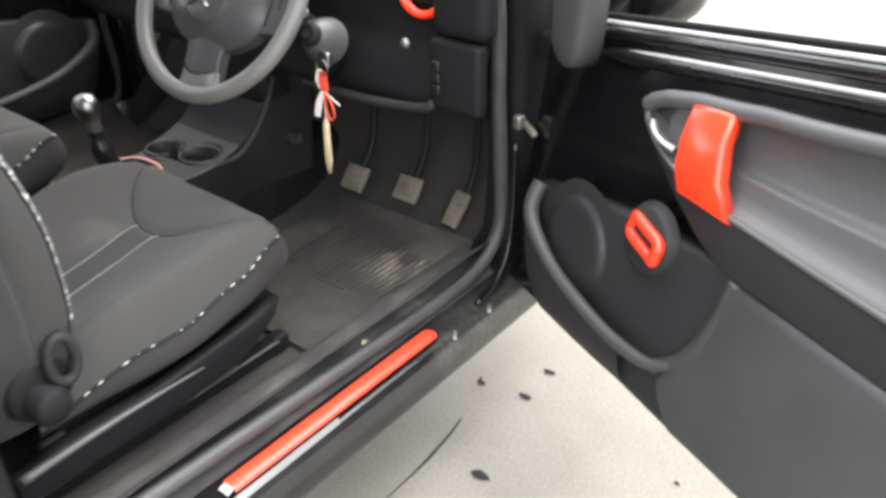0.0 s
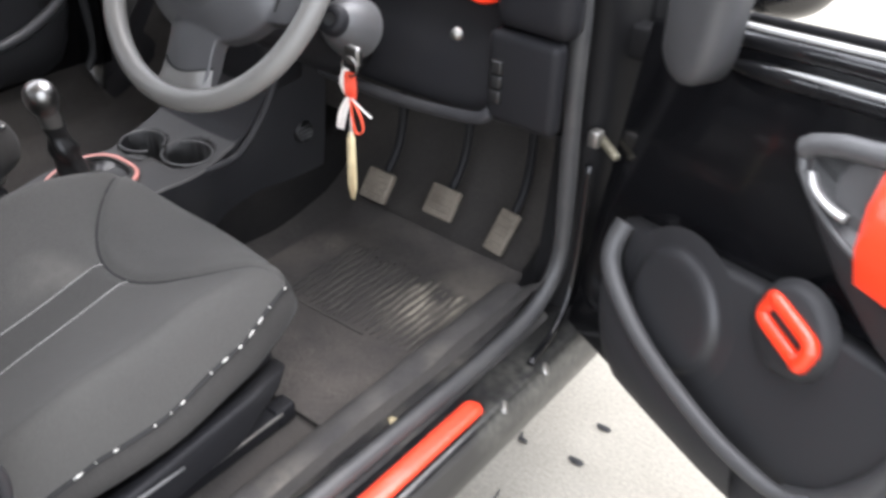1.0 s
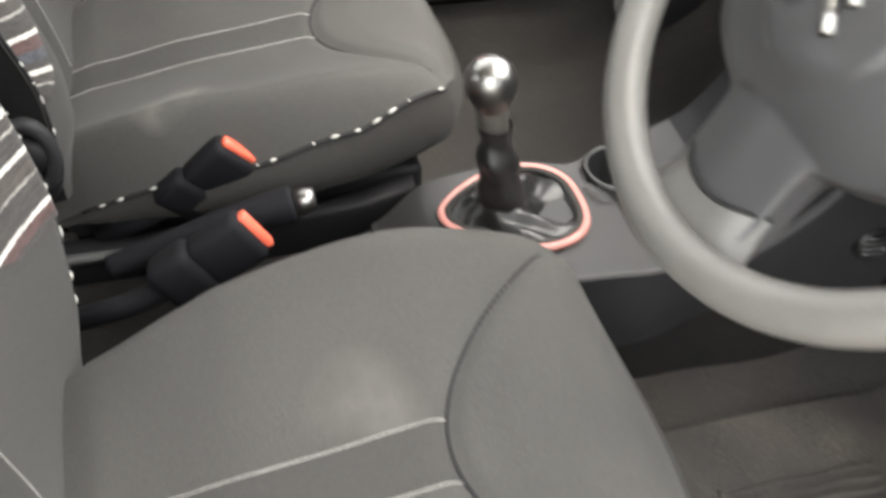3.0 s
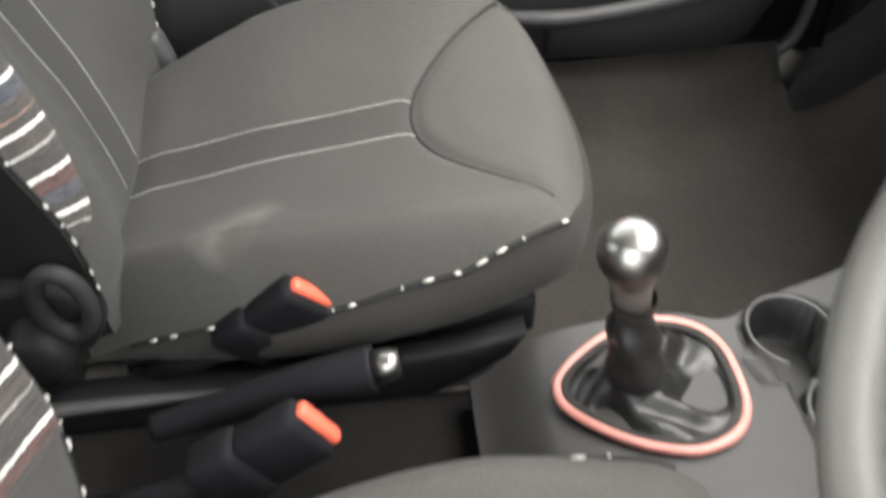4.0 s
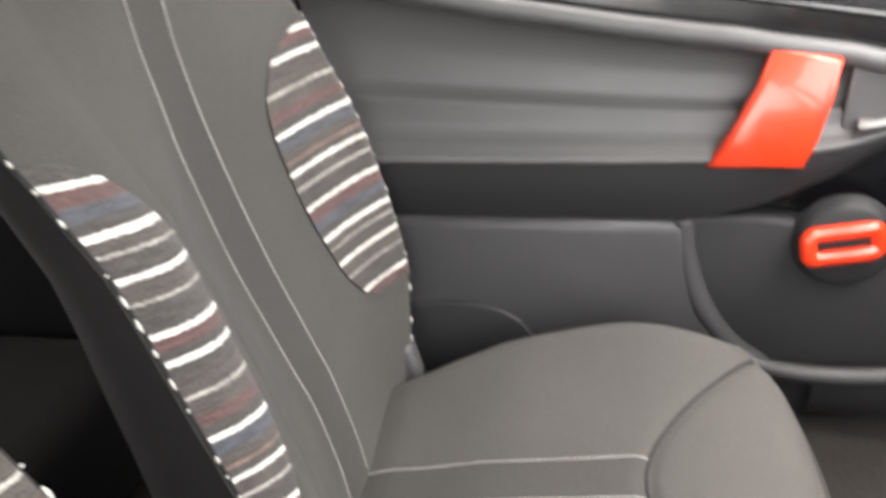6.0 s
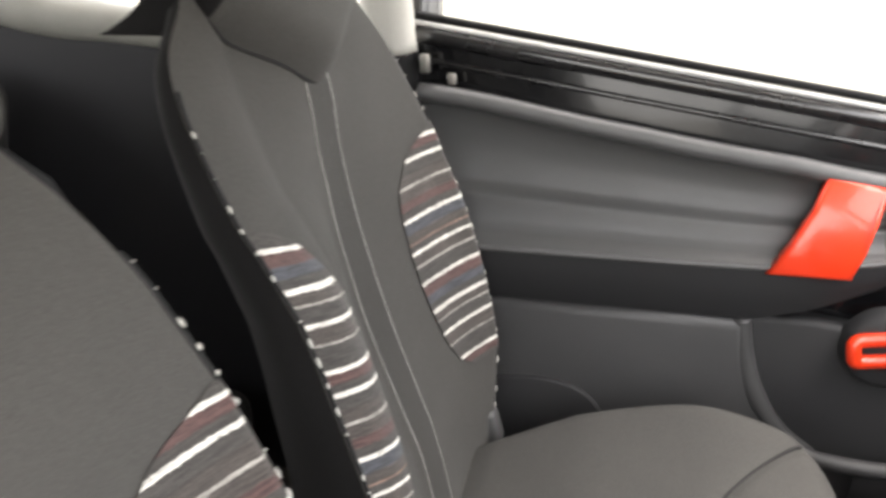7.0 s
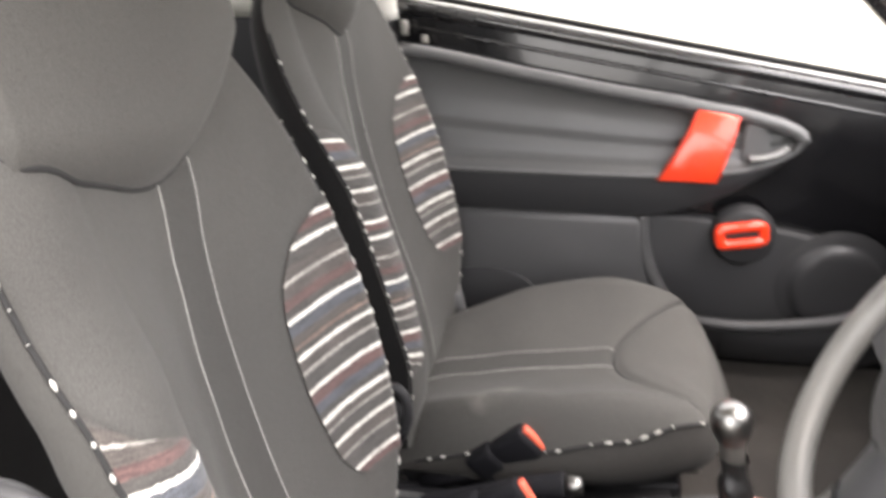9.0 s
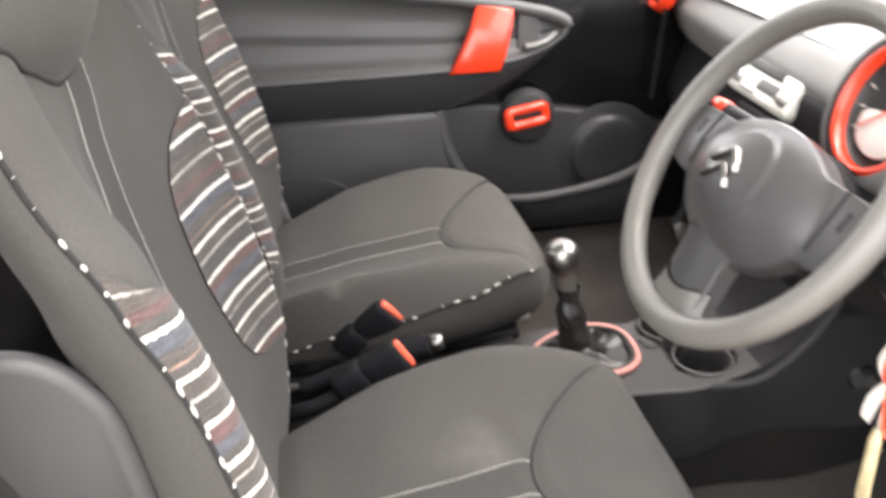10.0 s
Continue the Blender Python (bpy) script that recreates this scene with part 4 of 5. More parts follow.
cover_outline = smooth_outline([(-0.050, 0.10), (-0.050, 0.0), (-0.046, -0.040), (-0.020, -0.066), (0.012, -0.064), (0.034, -0.035), (0.042, 0.02), (0.044, 0.10), (0.0, 0.125)], 6)
part("mirror_cover", slab(cover_outline, on_corner, 0.05, 0.018), DOOR_MID, right_door, "dark grey cover behind the door mirror")
mir = lathe([(0, 0.055), (0.05, 0.050), (0.075, 0.03), (0.085, 0.0), (0.088, -0.02), (0.06, -0.03), (0, -0.032)], 32, squash=0.8)
mirror_body = part("mirror_housing", mir, PAINT, right_door, "glossy black door mirror housing")
mirror_body.matrix_basis = RIGHT_DOOR.inverted() @ pose(0.81, 1.20, 0.795, 90, 0, 20)



def extrude_x(profile, x0, x1, n=2, bend=None, bm=None):
    """A sheet with a (y, z) profile, run from x0 to x1."""
    path = smooth_path([(0, y, z) for y, z in profile], 6)

    def fn(u, v):
        p = path[round(v * (len(path) - 1))]
        q = Vector((x0 + (x1 - x0) * u, p.y, p.z))
        return bend(q) if bend else q
    return sheet(fn, n, len(path) - 1, bm)


def carpet_bend(p):
    p.z += 0.006 * noise.noise(Vector((p.x * 9, p.y * 9, 0.3)))
    p.z += 0.05 * max(0.0, (abs(p.x - 0.0) - 0.57) / 0.06) if p.y < 0.85 else 0
    return p


FLOOR = [(-1.0, 0.27), (-0.3, 0.27), (0.3, 0.27), (0.60, 0.268), (0.80, 0.270), (0.90, 0.29), (1.0, 0.36), (1.10, 0.50), (1.14, 0.62), (1.15, 0.95)]
part("floor_carpet", extrude_x(FLOOR, -0.66, 0.66, 60, carpet_bend), CARPET, car, "worn black carpet")

# tunnel along the middle
def tunnel(u, v):
    a = (2 * u - 1)
    y = -0.9 + 1.95 * v
    h = 0.36 + 0.02 * v
    return Vector((0.12 * math.copysign(abs(a) ** 0.7, a) if abs(a) < 1 else 0.125 * a, y, 0.25 + (h - 0.25) * (1 - abs(a) ** 3.5)))


part("tunnel_carpet", sheet(tunnel, 20, 20), TUNNEL, car, "carpet over the tunnel, darkened for the shade between the seats")


# sills: painted step, grey seal and plastic strip
def sill(side):
    prof = [(0.575, 0.270), (0.600, 0.272), (0.640, 0.272), (0.655, 0.272), (0.672, 0.274), (0.724, 0.276), (0.737, 0.266), (0.744, 0.250), (0.750, 0.228), (0.744, 0.198), (0.70, 0.185)]
    path = smooth_path([(x, 0, z) for x, z in prof], 5)

    def fn(u, v):
        p = path[round(u * (len(path) - 1))]
        y = -0.55 + 1.65 * v
        lift = 0.09 * max(0.0, (y - 0.80) / 0.2) ** 2 * (1 if p.x < 0.73 else 0)
        return Vector((side * p.x, y, p.z + lift))
    return sheet(fn, len(path) - 1, 60)


part("sill", sill(1), SILL_PAINT, car, "glossy black door sill")
part("sill", sill(-1), PLASTIC_DARK, car)
part("sill_carpet_edge", sheet(lambda u, v: Vector((0.555 + 0.118 * u, -0.4 + 1.24 * v, 0.276 + 0.034 * math.sin(math.pi * u ** 0.8) + 0.005 * math.exp(-((u - 0.72) / 0.08) ** 2) + 0.003 * noise.noise(Vector((u * 3, v * 14, 2))))), 8, 60), SILL, car, "dusty dark carpet over the sill")
seal_pts = [(0.660, -0.35, 0.330), (0.660, 0.0, 0.318), (0.660, 0.35, 0.302), (0.660, 0.60, 0.292), (0.660, 0.76, 0.296), (0.660, 0.835, 0.322), (0.660, 0.875, 0.38), (0.660, 0.872, 0.50), (0.660, 0.858, 0.66), (0.660, 0.846, 0.85), (0.650, 0.79, 1.00), (0.62, 0.62, 1.20), (0.58, 0.40, 1.34)]
part("door_seal", tube(smooth_path(seal_pts, 10), 0.015, 12, flat=0.9), RUBBER, car, "grey rubber door seal")
part("door_seal", tube(smooth_path([(-x, y, z) for x, y, z in seal_pts], 10), 0.012, 10, flat=0.9), RUBBER, car)


# hinge pillars and front wing behind the open door
def pillar(side):
    bm = bmesh.new()
    prof = [(0.62, 0.86), (0.68, 0.865), (0.70, 0.90), (0.705, 0.98), (0.72, 1.02), (0.76, 1.03), (0.77, 1.2)]
    path = smooth_path([(x, y, 0) for x, y in prof], 5)

    def fn(u, v):
        p = path[round(u * (len(path) - 1))]
        z = 0.27 + 0.68 * v
        return Vector((side * p.x, p.y + (0.03 * math.sin(math.pi * v) if u < 0.5 else 0), z))
    return sheet(fn, len(path) - 1, 20)


part("hinge_pillar", pillar(1), PAINT_DULL, car, "black painted hinge pillar")
part("hinge_pillar", pillar(-1), PAINT_DULL, car)
for z in (0.42, 0.74):
    part("hinge", box((0.05, 0.035, 0.05), (0.715, 0.945, z), 0.006), PAINT_DULL, car)
part("check_strap", box((0.050, 0.012, 0.012), (0.712, 0.888, 0.590), 0.004, pose(0, 0, 0, 0, 12, -28).to_3x3().to_4x4()), BRASS, car, "greased metal check strap")
part("check_bracket", box((0.018, 0.02, 0.028), (0.690, 0.885, 0.600), 0.005), STEEL, car)
# bead added so that the dull pillar shows a bright streak
part("pillar_glint_bead", tube(smooth_path([(0.693, 0.872, 0.56), (0.696, 0.866, 0.43), (0.700, 0.845, 0.335), (0.707, 0.80, 0.294), (0.716, 0.72, 0.282)], 6), 0.0065, 8), PAINT_SHELL, car, "added glossy black bead that gives the pillar foot a light streak")
# metallic blocks stand in for pale, glinting grease smears on the sill
for y, z in ((0.628, 0.270), (0.735, 0.272)):
    part("sill_smear", box((0.010, 0.022, 0.008), (0.733 + 0.02 * (y - 0.63), y, z), 0.004, pose(0, 0, 0, 10, 20, 40).to_3x3().to_4x4()), STEEL, car, "small metallic block standing in for a pale grease smear")

# roof, pillars, quarters and tail, which close the cabin
def roof(u, v):
    x, y = -0.60 + 1.20 * u, -1.15 + 1.75 * v
    return Vector((x, y, 1.375 + 0.055 * math.sin(math.pi * u) - 0.10 * max(0, (v - 0.75) / 0.25) ** 2 - 0.03 * max(0, 0.2 - v) / 0.2))


part("roof_lining", sheet(roof, 16, 16), LINING, car, "pale grey headlining")
part("roof_skin", sheet(lambda u, v: roof(u, v) * Vector((1.02, 1, 1)).x + Vector((0, 0, 0.03)), 16, 16), PAINT, car)
for s in (-1, 1):
    part("windscreen_pillar", tube(smooth_path([(s * 0.66, 1.10, 0.93), (s * 0.63, 0.85, 1.15), (s * 0.58, 0.55, 1.345)], 8), 0.035, 10), PLASTIC_GREY, car)
    part("middle_pillar", tube(smooth_path([(s * 0.66, -0.20, 0.30), (s * 0.665, -0.20, 0.75), (s * 0.655, -0.185, 1.01)], 8), lambda t: 0.055 - 0.015 * t, 10, flat=0.7), PLASTIC_DARK, car)
    part("pillar_cover", tube(smooth_path([(s * 0.655, -0.185, 1.00), (s * 0.63, -0.19, 1.18), (s * 0.60, -0.20, 1.37)], 8), lambda t: 0.041 - 0.006 * t, 10, flat=0.7), LINING, car, "pale grey pillar cover")
    quarter = [(-0.24, 0.30), (-0.24, 1.01), (-0.50, 1.01), (-0.74, 1.035), (-0.98, 1.10), (-1.15, 1.12), (-1.15, 0.30)]
    part("quarter_trim", slab(quarter, lambda p, q, d: (s * (0.66 - d), p, q), 0.06, 0.012), PLASTIC_DARK, car)
    part("quarter_ledge", tube(smooth_path([(s * 0.615, -0.23, 1.022), (s * 0.615, -0.47, 1.026), (s * 0.615, -0.60, 1.040), (s * 0.612, -0.73, 1.058), (s * 0.60, -1.0, 1.13)], 6), lambda t: 0.020 + 0.022 * t, 12), LEDGE, car, "pale grey ledge under the rear side window")
    part("rear_pillar", tube(smooth_path([(s * 0.62, -1.10, 1.08), (s * 0.58, -1.0, 1.25), (s * 0.56, -0.90, 1.38)], 6), 0.06, 10), PLASTIC_GREY, car)
part("tailgate_trim", box((1.24, 0.05, 0.75), (0, -1.18, 0.68), 0.02), PLASTIC_DARK, car)

# near-black cloth puts the cabin shadow into the bench's own colour
rear = thing("rear_bench", "dark grey cloth rear bench seat, blackened for the cabin shadow", "car seat")
part("bench_back", box((1.10, 0.14, 0.55), (0, -0.86, 0.72), 0.05, pose(0, 0, 0, -14, 0, 0).to_3x3().to_4x4(), segments=4), SEAT_SHADED, rear)
part("bench_cushion", box((1.10, 0.45, 0.20), (0, -0.62, 0.40), 0.05, segments=4), SEAT_SHADED, rear)

# orange-red sill strip
strip = thing("sill_strip", "orange-red plastic strip scuffed along the door sill", "sill trim")
def strip_fn(u, v):
    a = 2 * u - 1
    end = 1 - 0.9 * max(0.0, (v - 0.965) / 0.035) ** 2.5
    x = 0.708 + 0.0165 * a * math.sqrt(max(0.02, end))
    return Vector((x, 0.112 + 0.483 * v, 0.287 + 0.0055 * (1 - a ** 4) * end))
part("strip_face", sheet(strip_fn, 12, 80), STRIP, strip)
part("worn_end", sheet(lambda u, v: Vector((0.700 + 0.022 * u - 0.004 * v, 0.098 + 0.016 * v, 0.2885 + 0.002 * math.sin(math.pi * u))), 4, 4), GLINT_SCUFF, strip, "pale scuffed end of the strip")
part("metal_tread", sheet(lambda u, v: Vector((0.729 + 0.010 * u * (1 - 0.5 * v), -0.2 + 0.52 * v, 0.285 - 0.010 * u)), 3, 20), SILVER, strip, "scuffed bare metal edge")

# ---- floor mat with ribbed heel pad ----
mat = thing("floor_mat", "dusty dark driver floor mat with ribbed heel pad", "floor mat")
def mat_fn(u, v):
    x, y = 0.20 + 0.39 * u, 0.42 + 0.46 * v
    return Vector((x, y, 0.279 + 0.004 * noise.noise(Vector((x * 8, y * 8, 0))) + 0.09 * max(0, (y - 0.83) / 0.1) ** 2))
part("mat_carpet", sheet(mat_fn, 30, 30), MAT, mat)
rng = random.Random(11)
for k in range(24):
    # worn ribs that run along the car
    x = 0.288 + 0.0137 * k
    y0, y1 = 0.606 + 0.010 * rng.random(), 0.800 - 0.03 * rng.random()
    sway = rng.uniform(-1, 1)
    path = [mat_fn((x + 0.0011 * math.sin(13 * i / 24 + 1.7 * k) + 0.002 * sway * i / 24 - 0.20) / 0.39, (y0 + (y1 - y0) * i / 24 - 0.42) / 0.46) + Vector((0, 0, 0.002)) for i in range(25)]
    part("heel_rib", tube(path, lambda t: 0.0040 * min(1.0, 0.35 + 8 * min(t, 1 - t)) * (0.75 + 0.25 * math.sin(9 * t + k)), 6, flat=0.8), MAT_RIB, mat)
pad_rim = [mat_fn((x - 0.20) / 0.39, (y - 0.42) / 0.46) + Vector((0, 0, 0.0025)) for x, y in ((0.282, 0.602), (0.33, 0.599), (0.40, 0.601), (0.47, 0.603))]
part("pad_rim", tube(smooth_path(pad_rim, 5), 0.0018, 6, flat=0.6), MAT_RIB, mat)
dirt = lathe([(0, 0.002), (0.008, 0.0016), (0.015, 0.0)], 9, pose(0.655, 0.476, 0.303, 0, 18, 0), squash=0.6)
tagged(part("mud_crumb", dirt, TAG), "small tan mud mark on the sill cover", "dirt")

# ---- pedals ----
def pedal(at, size, turn, label):
    p = thing("pedal", label, "pedal", group="foot pedals")
    m = pose(*at, *turn)
    pad = box((size[0], size[1], 0.014), (0, 0, 0), 0.005)
    bmesh.ops.transform(pad, matrix=m, verts=pad.verts)
    part("pedal_pad", pad, PEDAL, p)
    for k in range(4):
        rib = box((size[0] * 0.8, 0.004, 0.004), (0, size[1] * (-0.3 + 0.2 * k), 0.008), 0.0012)
        bmesh.ops.transform(rib, matrix=m, verts=rib.verts)
        part("pad_rib", rib, PEDAL, p)
    a = m @ Vector((0, 0.01, -0.01))
    arm = smooth_path([a, a + Vector((0.0, 0.05, 0.07)), a + Vector((0.0, 0.06, 0.20)), a + Vector((0, 0.03, 0.32))], 6)
    part("pedal_arm", tube(arm, 0.008, 8), PLASTIC_DARK, p)


pedal((0.281, 0.850, 0.373), (0.060, 0.058), (52, 0, 0), "dusty worn clutch pedal pad")
pedal((0.396, 0.897, 0.361), (0.064, 0.058), (52, 0, 0), "dusty worn brake pedal pad")
pedal((0.520, 0.912, 0.343), (0.042, 0.080), (52, 0, -8), "dusty narrow accelerator pedal pad")

# ---- dashboard ----
dash = thing("dashboard", "black and grey plastic dashboard with orange-red vent rings", "dashboard")
FACE = [(0.98, 0.56), (0.86, 0.585), (0.775, 0.615), (0.755, 0.64), (0.765, 0.69), (0.785, 0.74), (0.78, 0.79), (0.77, 0.835), (0.80, 0.872), (0.88, 0.892), (1.05, 0.915), (1.25, 0.93)]
part("dash_moulding", extrude_x(FACE, -0.655, 0.655, 40, lambda p: Vector((p.x, p.y + 0.05 * (abs(p.x) / 0.65) ** 3 + 0.012 * math.exp(-((abs(p.x) - 0.30) / 0.16) ** 2), p.z))), PLASTIC_DARK, dash)
part("dash_top", extrude_x([(0.80, 0.878), (0.88, 0.899), (1.05, 0.922), (1.25, 0.937)], -0.64, 0.64, 30), DASH_LIT, dash, "grey dash top, paled for the windscreen light")
part("dash_pad", extrude_x([(0.770, 0.780), (0.758, 0.815), (0.760, 0.840), (0.785, 0.868), (0.82, 0.886), (0.88, 0.902)], -0.645, 0.10, 30, lambda p: Vector((p.x, p.y + 0.05 * (abs(p.x) / 0.65) ** 3 + 0.006 * math.exp(-((abs(p.x) - 0.30) / 0.16) ** 2), p.z))), DASH_LIT, dash, "grey dash pad, paled for the windscreen light")
part("lower_ledge", tube(smooth_path([(0.24, 0.765, 0.618), (0.40, 0.755, 0.622), (0.55, 0.758, 0.636), (0.58, 0.765, 0.650)], 8), 0.010, 8), PLASTIC, dash)
switches = part("switch_panel", box((0.115, 0.03, 0.135), (0.625, 0.782, 0.705), 0.014, segments=3), PLASTIC_DARK, dash)
part("vent_panel", box((0.125, 0.05, 0.13), (0.635, 0.790, 0.840), 0.03, segments=4), PLASTIC_DARK, dash)
for k in range(3):
    part("switch", box((0.018, 0.012, 0.020), (0.588, 0.766, 0.678 + 0.022 * k), 0.003), GAITER, switches)
part("small_knob", lathe([(0, 0.009), (0.006, 0.008), (0.009, 0.003), (0.010, 0)], 16, pose(0.520, 0.762, 0.752, 90, 0, 0)), STEEL, dash)
for x, z, tip in ((0.540, 0.850, 82), (-0.622, 0.862, 60)):
    t = pose(x, 0.792, z, tip, 0, 0)
    if x < 0:
        t = pose(-0.640, 0.780, 0.858, 60, 0, 0) @ Matrix.Scale(0.78, 4)
    vent = part("vent_ring", lathe([(0.040, 0.0), (0.046, 0.012), (0.052, 0.012), (0.056, 0.002), (0.056, -0.02)], 32, t), RED, dash, "orange-red vent ring")
    # the far core is paled for windscreen light on its slats
    part("vent_core", lathe([(0, -0.006), (0.038, -0.006), (0.038, -0.03)], 24, t), GAITER if x > 0 else DASH_LIT, vent)
    for k in range(4):
        part("vent_slat", box((0.066, 0.010, 0.003), (x, 0.792, z - 0.024 + 0.016 * k), 0.001), PLASTIC_DARK, vent)
# heater panel in the middle
RADIO = pose(-0.122, 0.753, 0.806, -32, 0, 0)
radio = part("radio", box((0.188, 0.022, 0.060), (0, 0, 0), 0.010, segments=3), PALE, dash, "pale silver radio with a black slot")
radio.matrix_basis = RADIO
part("disc_slot", box((0.105, 0.006, 0.016), (-0.010, -0.010, 0.021), 0.002), GAITER, radio)
part("radio_display", box((0.060, 0.006, 0.016), (0.020, -0.010, -0.002), 0.002), PLASTIC_GREY, radio)
for x, r in ((-0.070, 0.011), (0.072, 0.011)):
    part("radio_knob", lathe([(0, 0.012), (r - 0.002, 0.011), (r, 0.003), (r + 0.002, 0)], 18, pose(x, -0.010, -0.006, 90, 0, 0)), SILVER, radio)
for x in (-0.045, -0.030, -0.015):
    part("radio_key", box((0.011, 0.006, 0.007), (x, -0.011, -0.018), 0.002), SILVER, radio)
heater = part("heater_panel", box((0.17, 0.02, 0.075), (-0.10, 0.742, 0.735), 0.012, pose(0, 0, 0, -8, 0, 0).to_3x3().to_4x4(), segments=3), PLASTIC, dash, "dark heater control panel")
for x in (-0.155, -0.10, -0.045):
    part("heater_knob", lathe([(0, 0.016), (0.012, 0.015), (0.015, 0.004), (0.017, 0)], 18, pose(x, 0.731, 0.735, 82, 0, 0)), SILVER, heater)
part("centre_column", box((0.24, 0.10, 0.30), (0, 0.80, 0.68), 0.03, segments=4), PLASTIC_DARK, dash)
part("dash_end_edge", tube(smooth_path([(-0.61, 0.775, 0.84), (-0.625, 0.772, 0.75), (-0.62, 0.76, 0.64)], 6), 0.005, 8), PLASTIC_DARK, dash)

# ---- steering column and wheel ----
AXIS = pose(0.316, 0.522, 0.862, 55.3, 0, 3)
wheel = thing("steering_wheel", "worn dark grey three-spoke steering wheel", "steering wheel")
ringp = [AXIS @ Vector((0.177 * math.cos(a), 0.177 * math.sin(a), 0)) for a in (2 * math.pi * k / 96 for k in range(96))]
part("rim", tube(ringp, 0.0148, 16, True), WHEEL, wheel)
HUB_Y = -0.020


def hub_reach(a):
    """Outline of the hub about its middle: an oval pad, a broad cross bar and a lower spoke, ending at the rim."""
    c, s = math.cos(a), math.sin(a)
    oval = 1 / math.hypot(c / 0.116, s / (0.070 if s > 0 else 0.076))
    bar = (0.047 if s > 0 else 0.026) / max(1e-3, abs(s))
    low = 0.040 / max(1e-3, abs(c)) if s < 0 else 0.0
    wide = max(oval, min(bar, 0.3), min(low, 0.3))
    ring = -HUB_Y * s + math.sqrt(max(0.0, 0.172 ** 2 - (HUB_Y * c) ** 2))
    return min(ring, wide)


HUB_R = [hub_reach(2 * math.pi * k / 240) for k in range(240)]
HUB_R = [sum(HUB_R[(k + d) % 240] * w for d, w in ((-3, 1), (-2, 2), (-1, 3), (0, 4), (1, 3), (2, 2), (3, 1))) / 16 for k in range(240)]


def hub_z(x, y):
    """Height of the hub over the plane of the rim."""
    dy = y - HUB_Y
    e = math.hypot(x / 0.122, dy / (0.078 if dy > 0 else 0.076))
    pad = -0.010 + 0.036 * max(0.0, 1 - e ** 2.4)
    disc = 0.003 * max(0.0, min(1.0, (0.050 - math.hypot(x, dy - 0.006)) / 0.005))
    bar = -0.004 - 0.006 * (abs(dy - 0.016) / 0.05) ** 2
    tongue = 0.007 + 0.15 * (y + 0.070) - 5.0 * x * x
    low = tongue if abs(x) < 0.056 and y < -0.05 else -1.0
    return max(pad + disc, bar if abs(x) > 0.06 else -1.0, low)


def hub_fn(u, v):
    k = round(u * 240) % 240
    a = 2 * math.pi * k / 240
    r = HUB_R[k] * min(1.0, v / 0.92)
    x, y = r * math.cos(a), HUB_Y + r * math.sin(a)
    curl = 0.022 * max(0.0, (v - 0.90) / 0.10) ** 1.5 if math.hypot(x, y) < 0.166 else 0.0
    return AXIS @ Vector((x, y, hub_z(x, y) - curl))


cover = part("airbag_cover", sheet(hub_fn, 240, 50), HUB, wheel, "smooth grey hub cover with three spokes")
part("hub_body", lathe([(0.085, -0.026), (0.078, -0.04), (0.06, -0.055), (0.045, -0.07)], 32, AXIS @ Matrix.Translation((0, HUB_Y + 0.004, 0)), squash=0.72), PLASTIC_DARK, wheel)
part("spoke_end", sheet(lambda u, v: AXIS @ Vector(((2 * u - 1) * (0.043 + 0.014 * v * v), -0.143 + 0.016 * (2 * u - 1) ** 2 * (1 - v) - 0.028 * v, hub_z(0, -0.143 - 0.028 * v) + 0.0040 - 0.016 * abs(2 * u - 1) ** 4)), 20, 8), WHEEL, wheel, "worn grey lower spoke end")
part("spoke_seam", tube([AXIS @ Vector((0.042 * k, -0.1415 + 0.016 * k * k, hub_z(0, -0.141) + 0.002 - 0.013 * abs(k) ** 4)) for k in (-1, -0.8, -0.6, -0.3, 0, 0.3, 0.6, 0.8, 1)], 0.0016, 6), SEAM, cover)
for dy in (0.0, -0.018):
    bm = tube([AXIS @ Vector((x - 0.008, y + dy, 0.0295)) for x, y in ((-0.023, -0.015), (-0.012, -0.004), (-0.003, 0.004), (0.003, 0.004), (0.012, -0.004), (0.023, -0.015))], 0.0056, 8, flat=0.6)
    part("badge", bm, CHROME, cover, "small bright metal badge")
for s in (-1, 1):
    gap = [AXIS @ Vector((s * (0.119 - 0.25 * abs(y + 0.004) ** 1.3), y, hub_z(0.119, y) + 0.0005)) for y in (0.004 * k for k in range(-9, 9))]
    part("pad_joint", tube(gap, 0.0016, 6), SEAM, cover)
    slot = part("spoke_slot", box((0.006, 0.020, 0.004), (0, 0, 0), 0.001), GAITER, cover)
    slot.matrix_basis = AXIS @ Matrix.Translation((s * 0.136, 0.004, -0.0045))
column = thing("steering_column", "black plastic steering column with ignition lock and stalks", "steering column")
part("shroud", tube([AXIS @ Vector((0, -0.01, z)) for z in (-0.05, -0.09, -0.15, -0.24, -0.30)], lambda t: 0.062 - 0.01 * abs(t - 0.4), 20), PLASTIC_DARK, column)
LOCK = pose(0.419, 0.635, 0.778, 62, 0, 14) @ Matrix.Scale(0.74, 4)
cowl = part("lock_cowl", lathe([(0, 0.030), (0.018, 0.030), (0.026, 0.024), (0.040, 0.004), (0.052, -0.03), (0.058, -0.06)], 28, LOCK), DOOR, column, "grey cone round the ignition lock")
part("lock_ring", lathe([(0.012, 0.040), (0.022, 0.040), (0.028, 0.030), (0.030, 0.015)], 24, LOCK), PLASTIC_DARK, cowl)
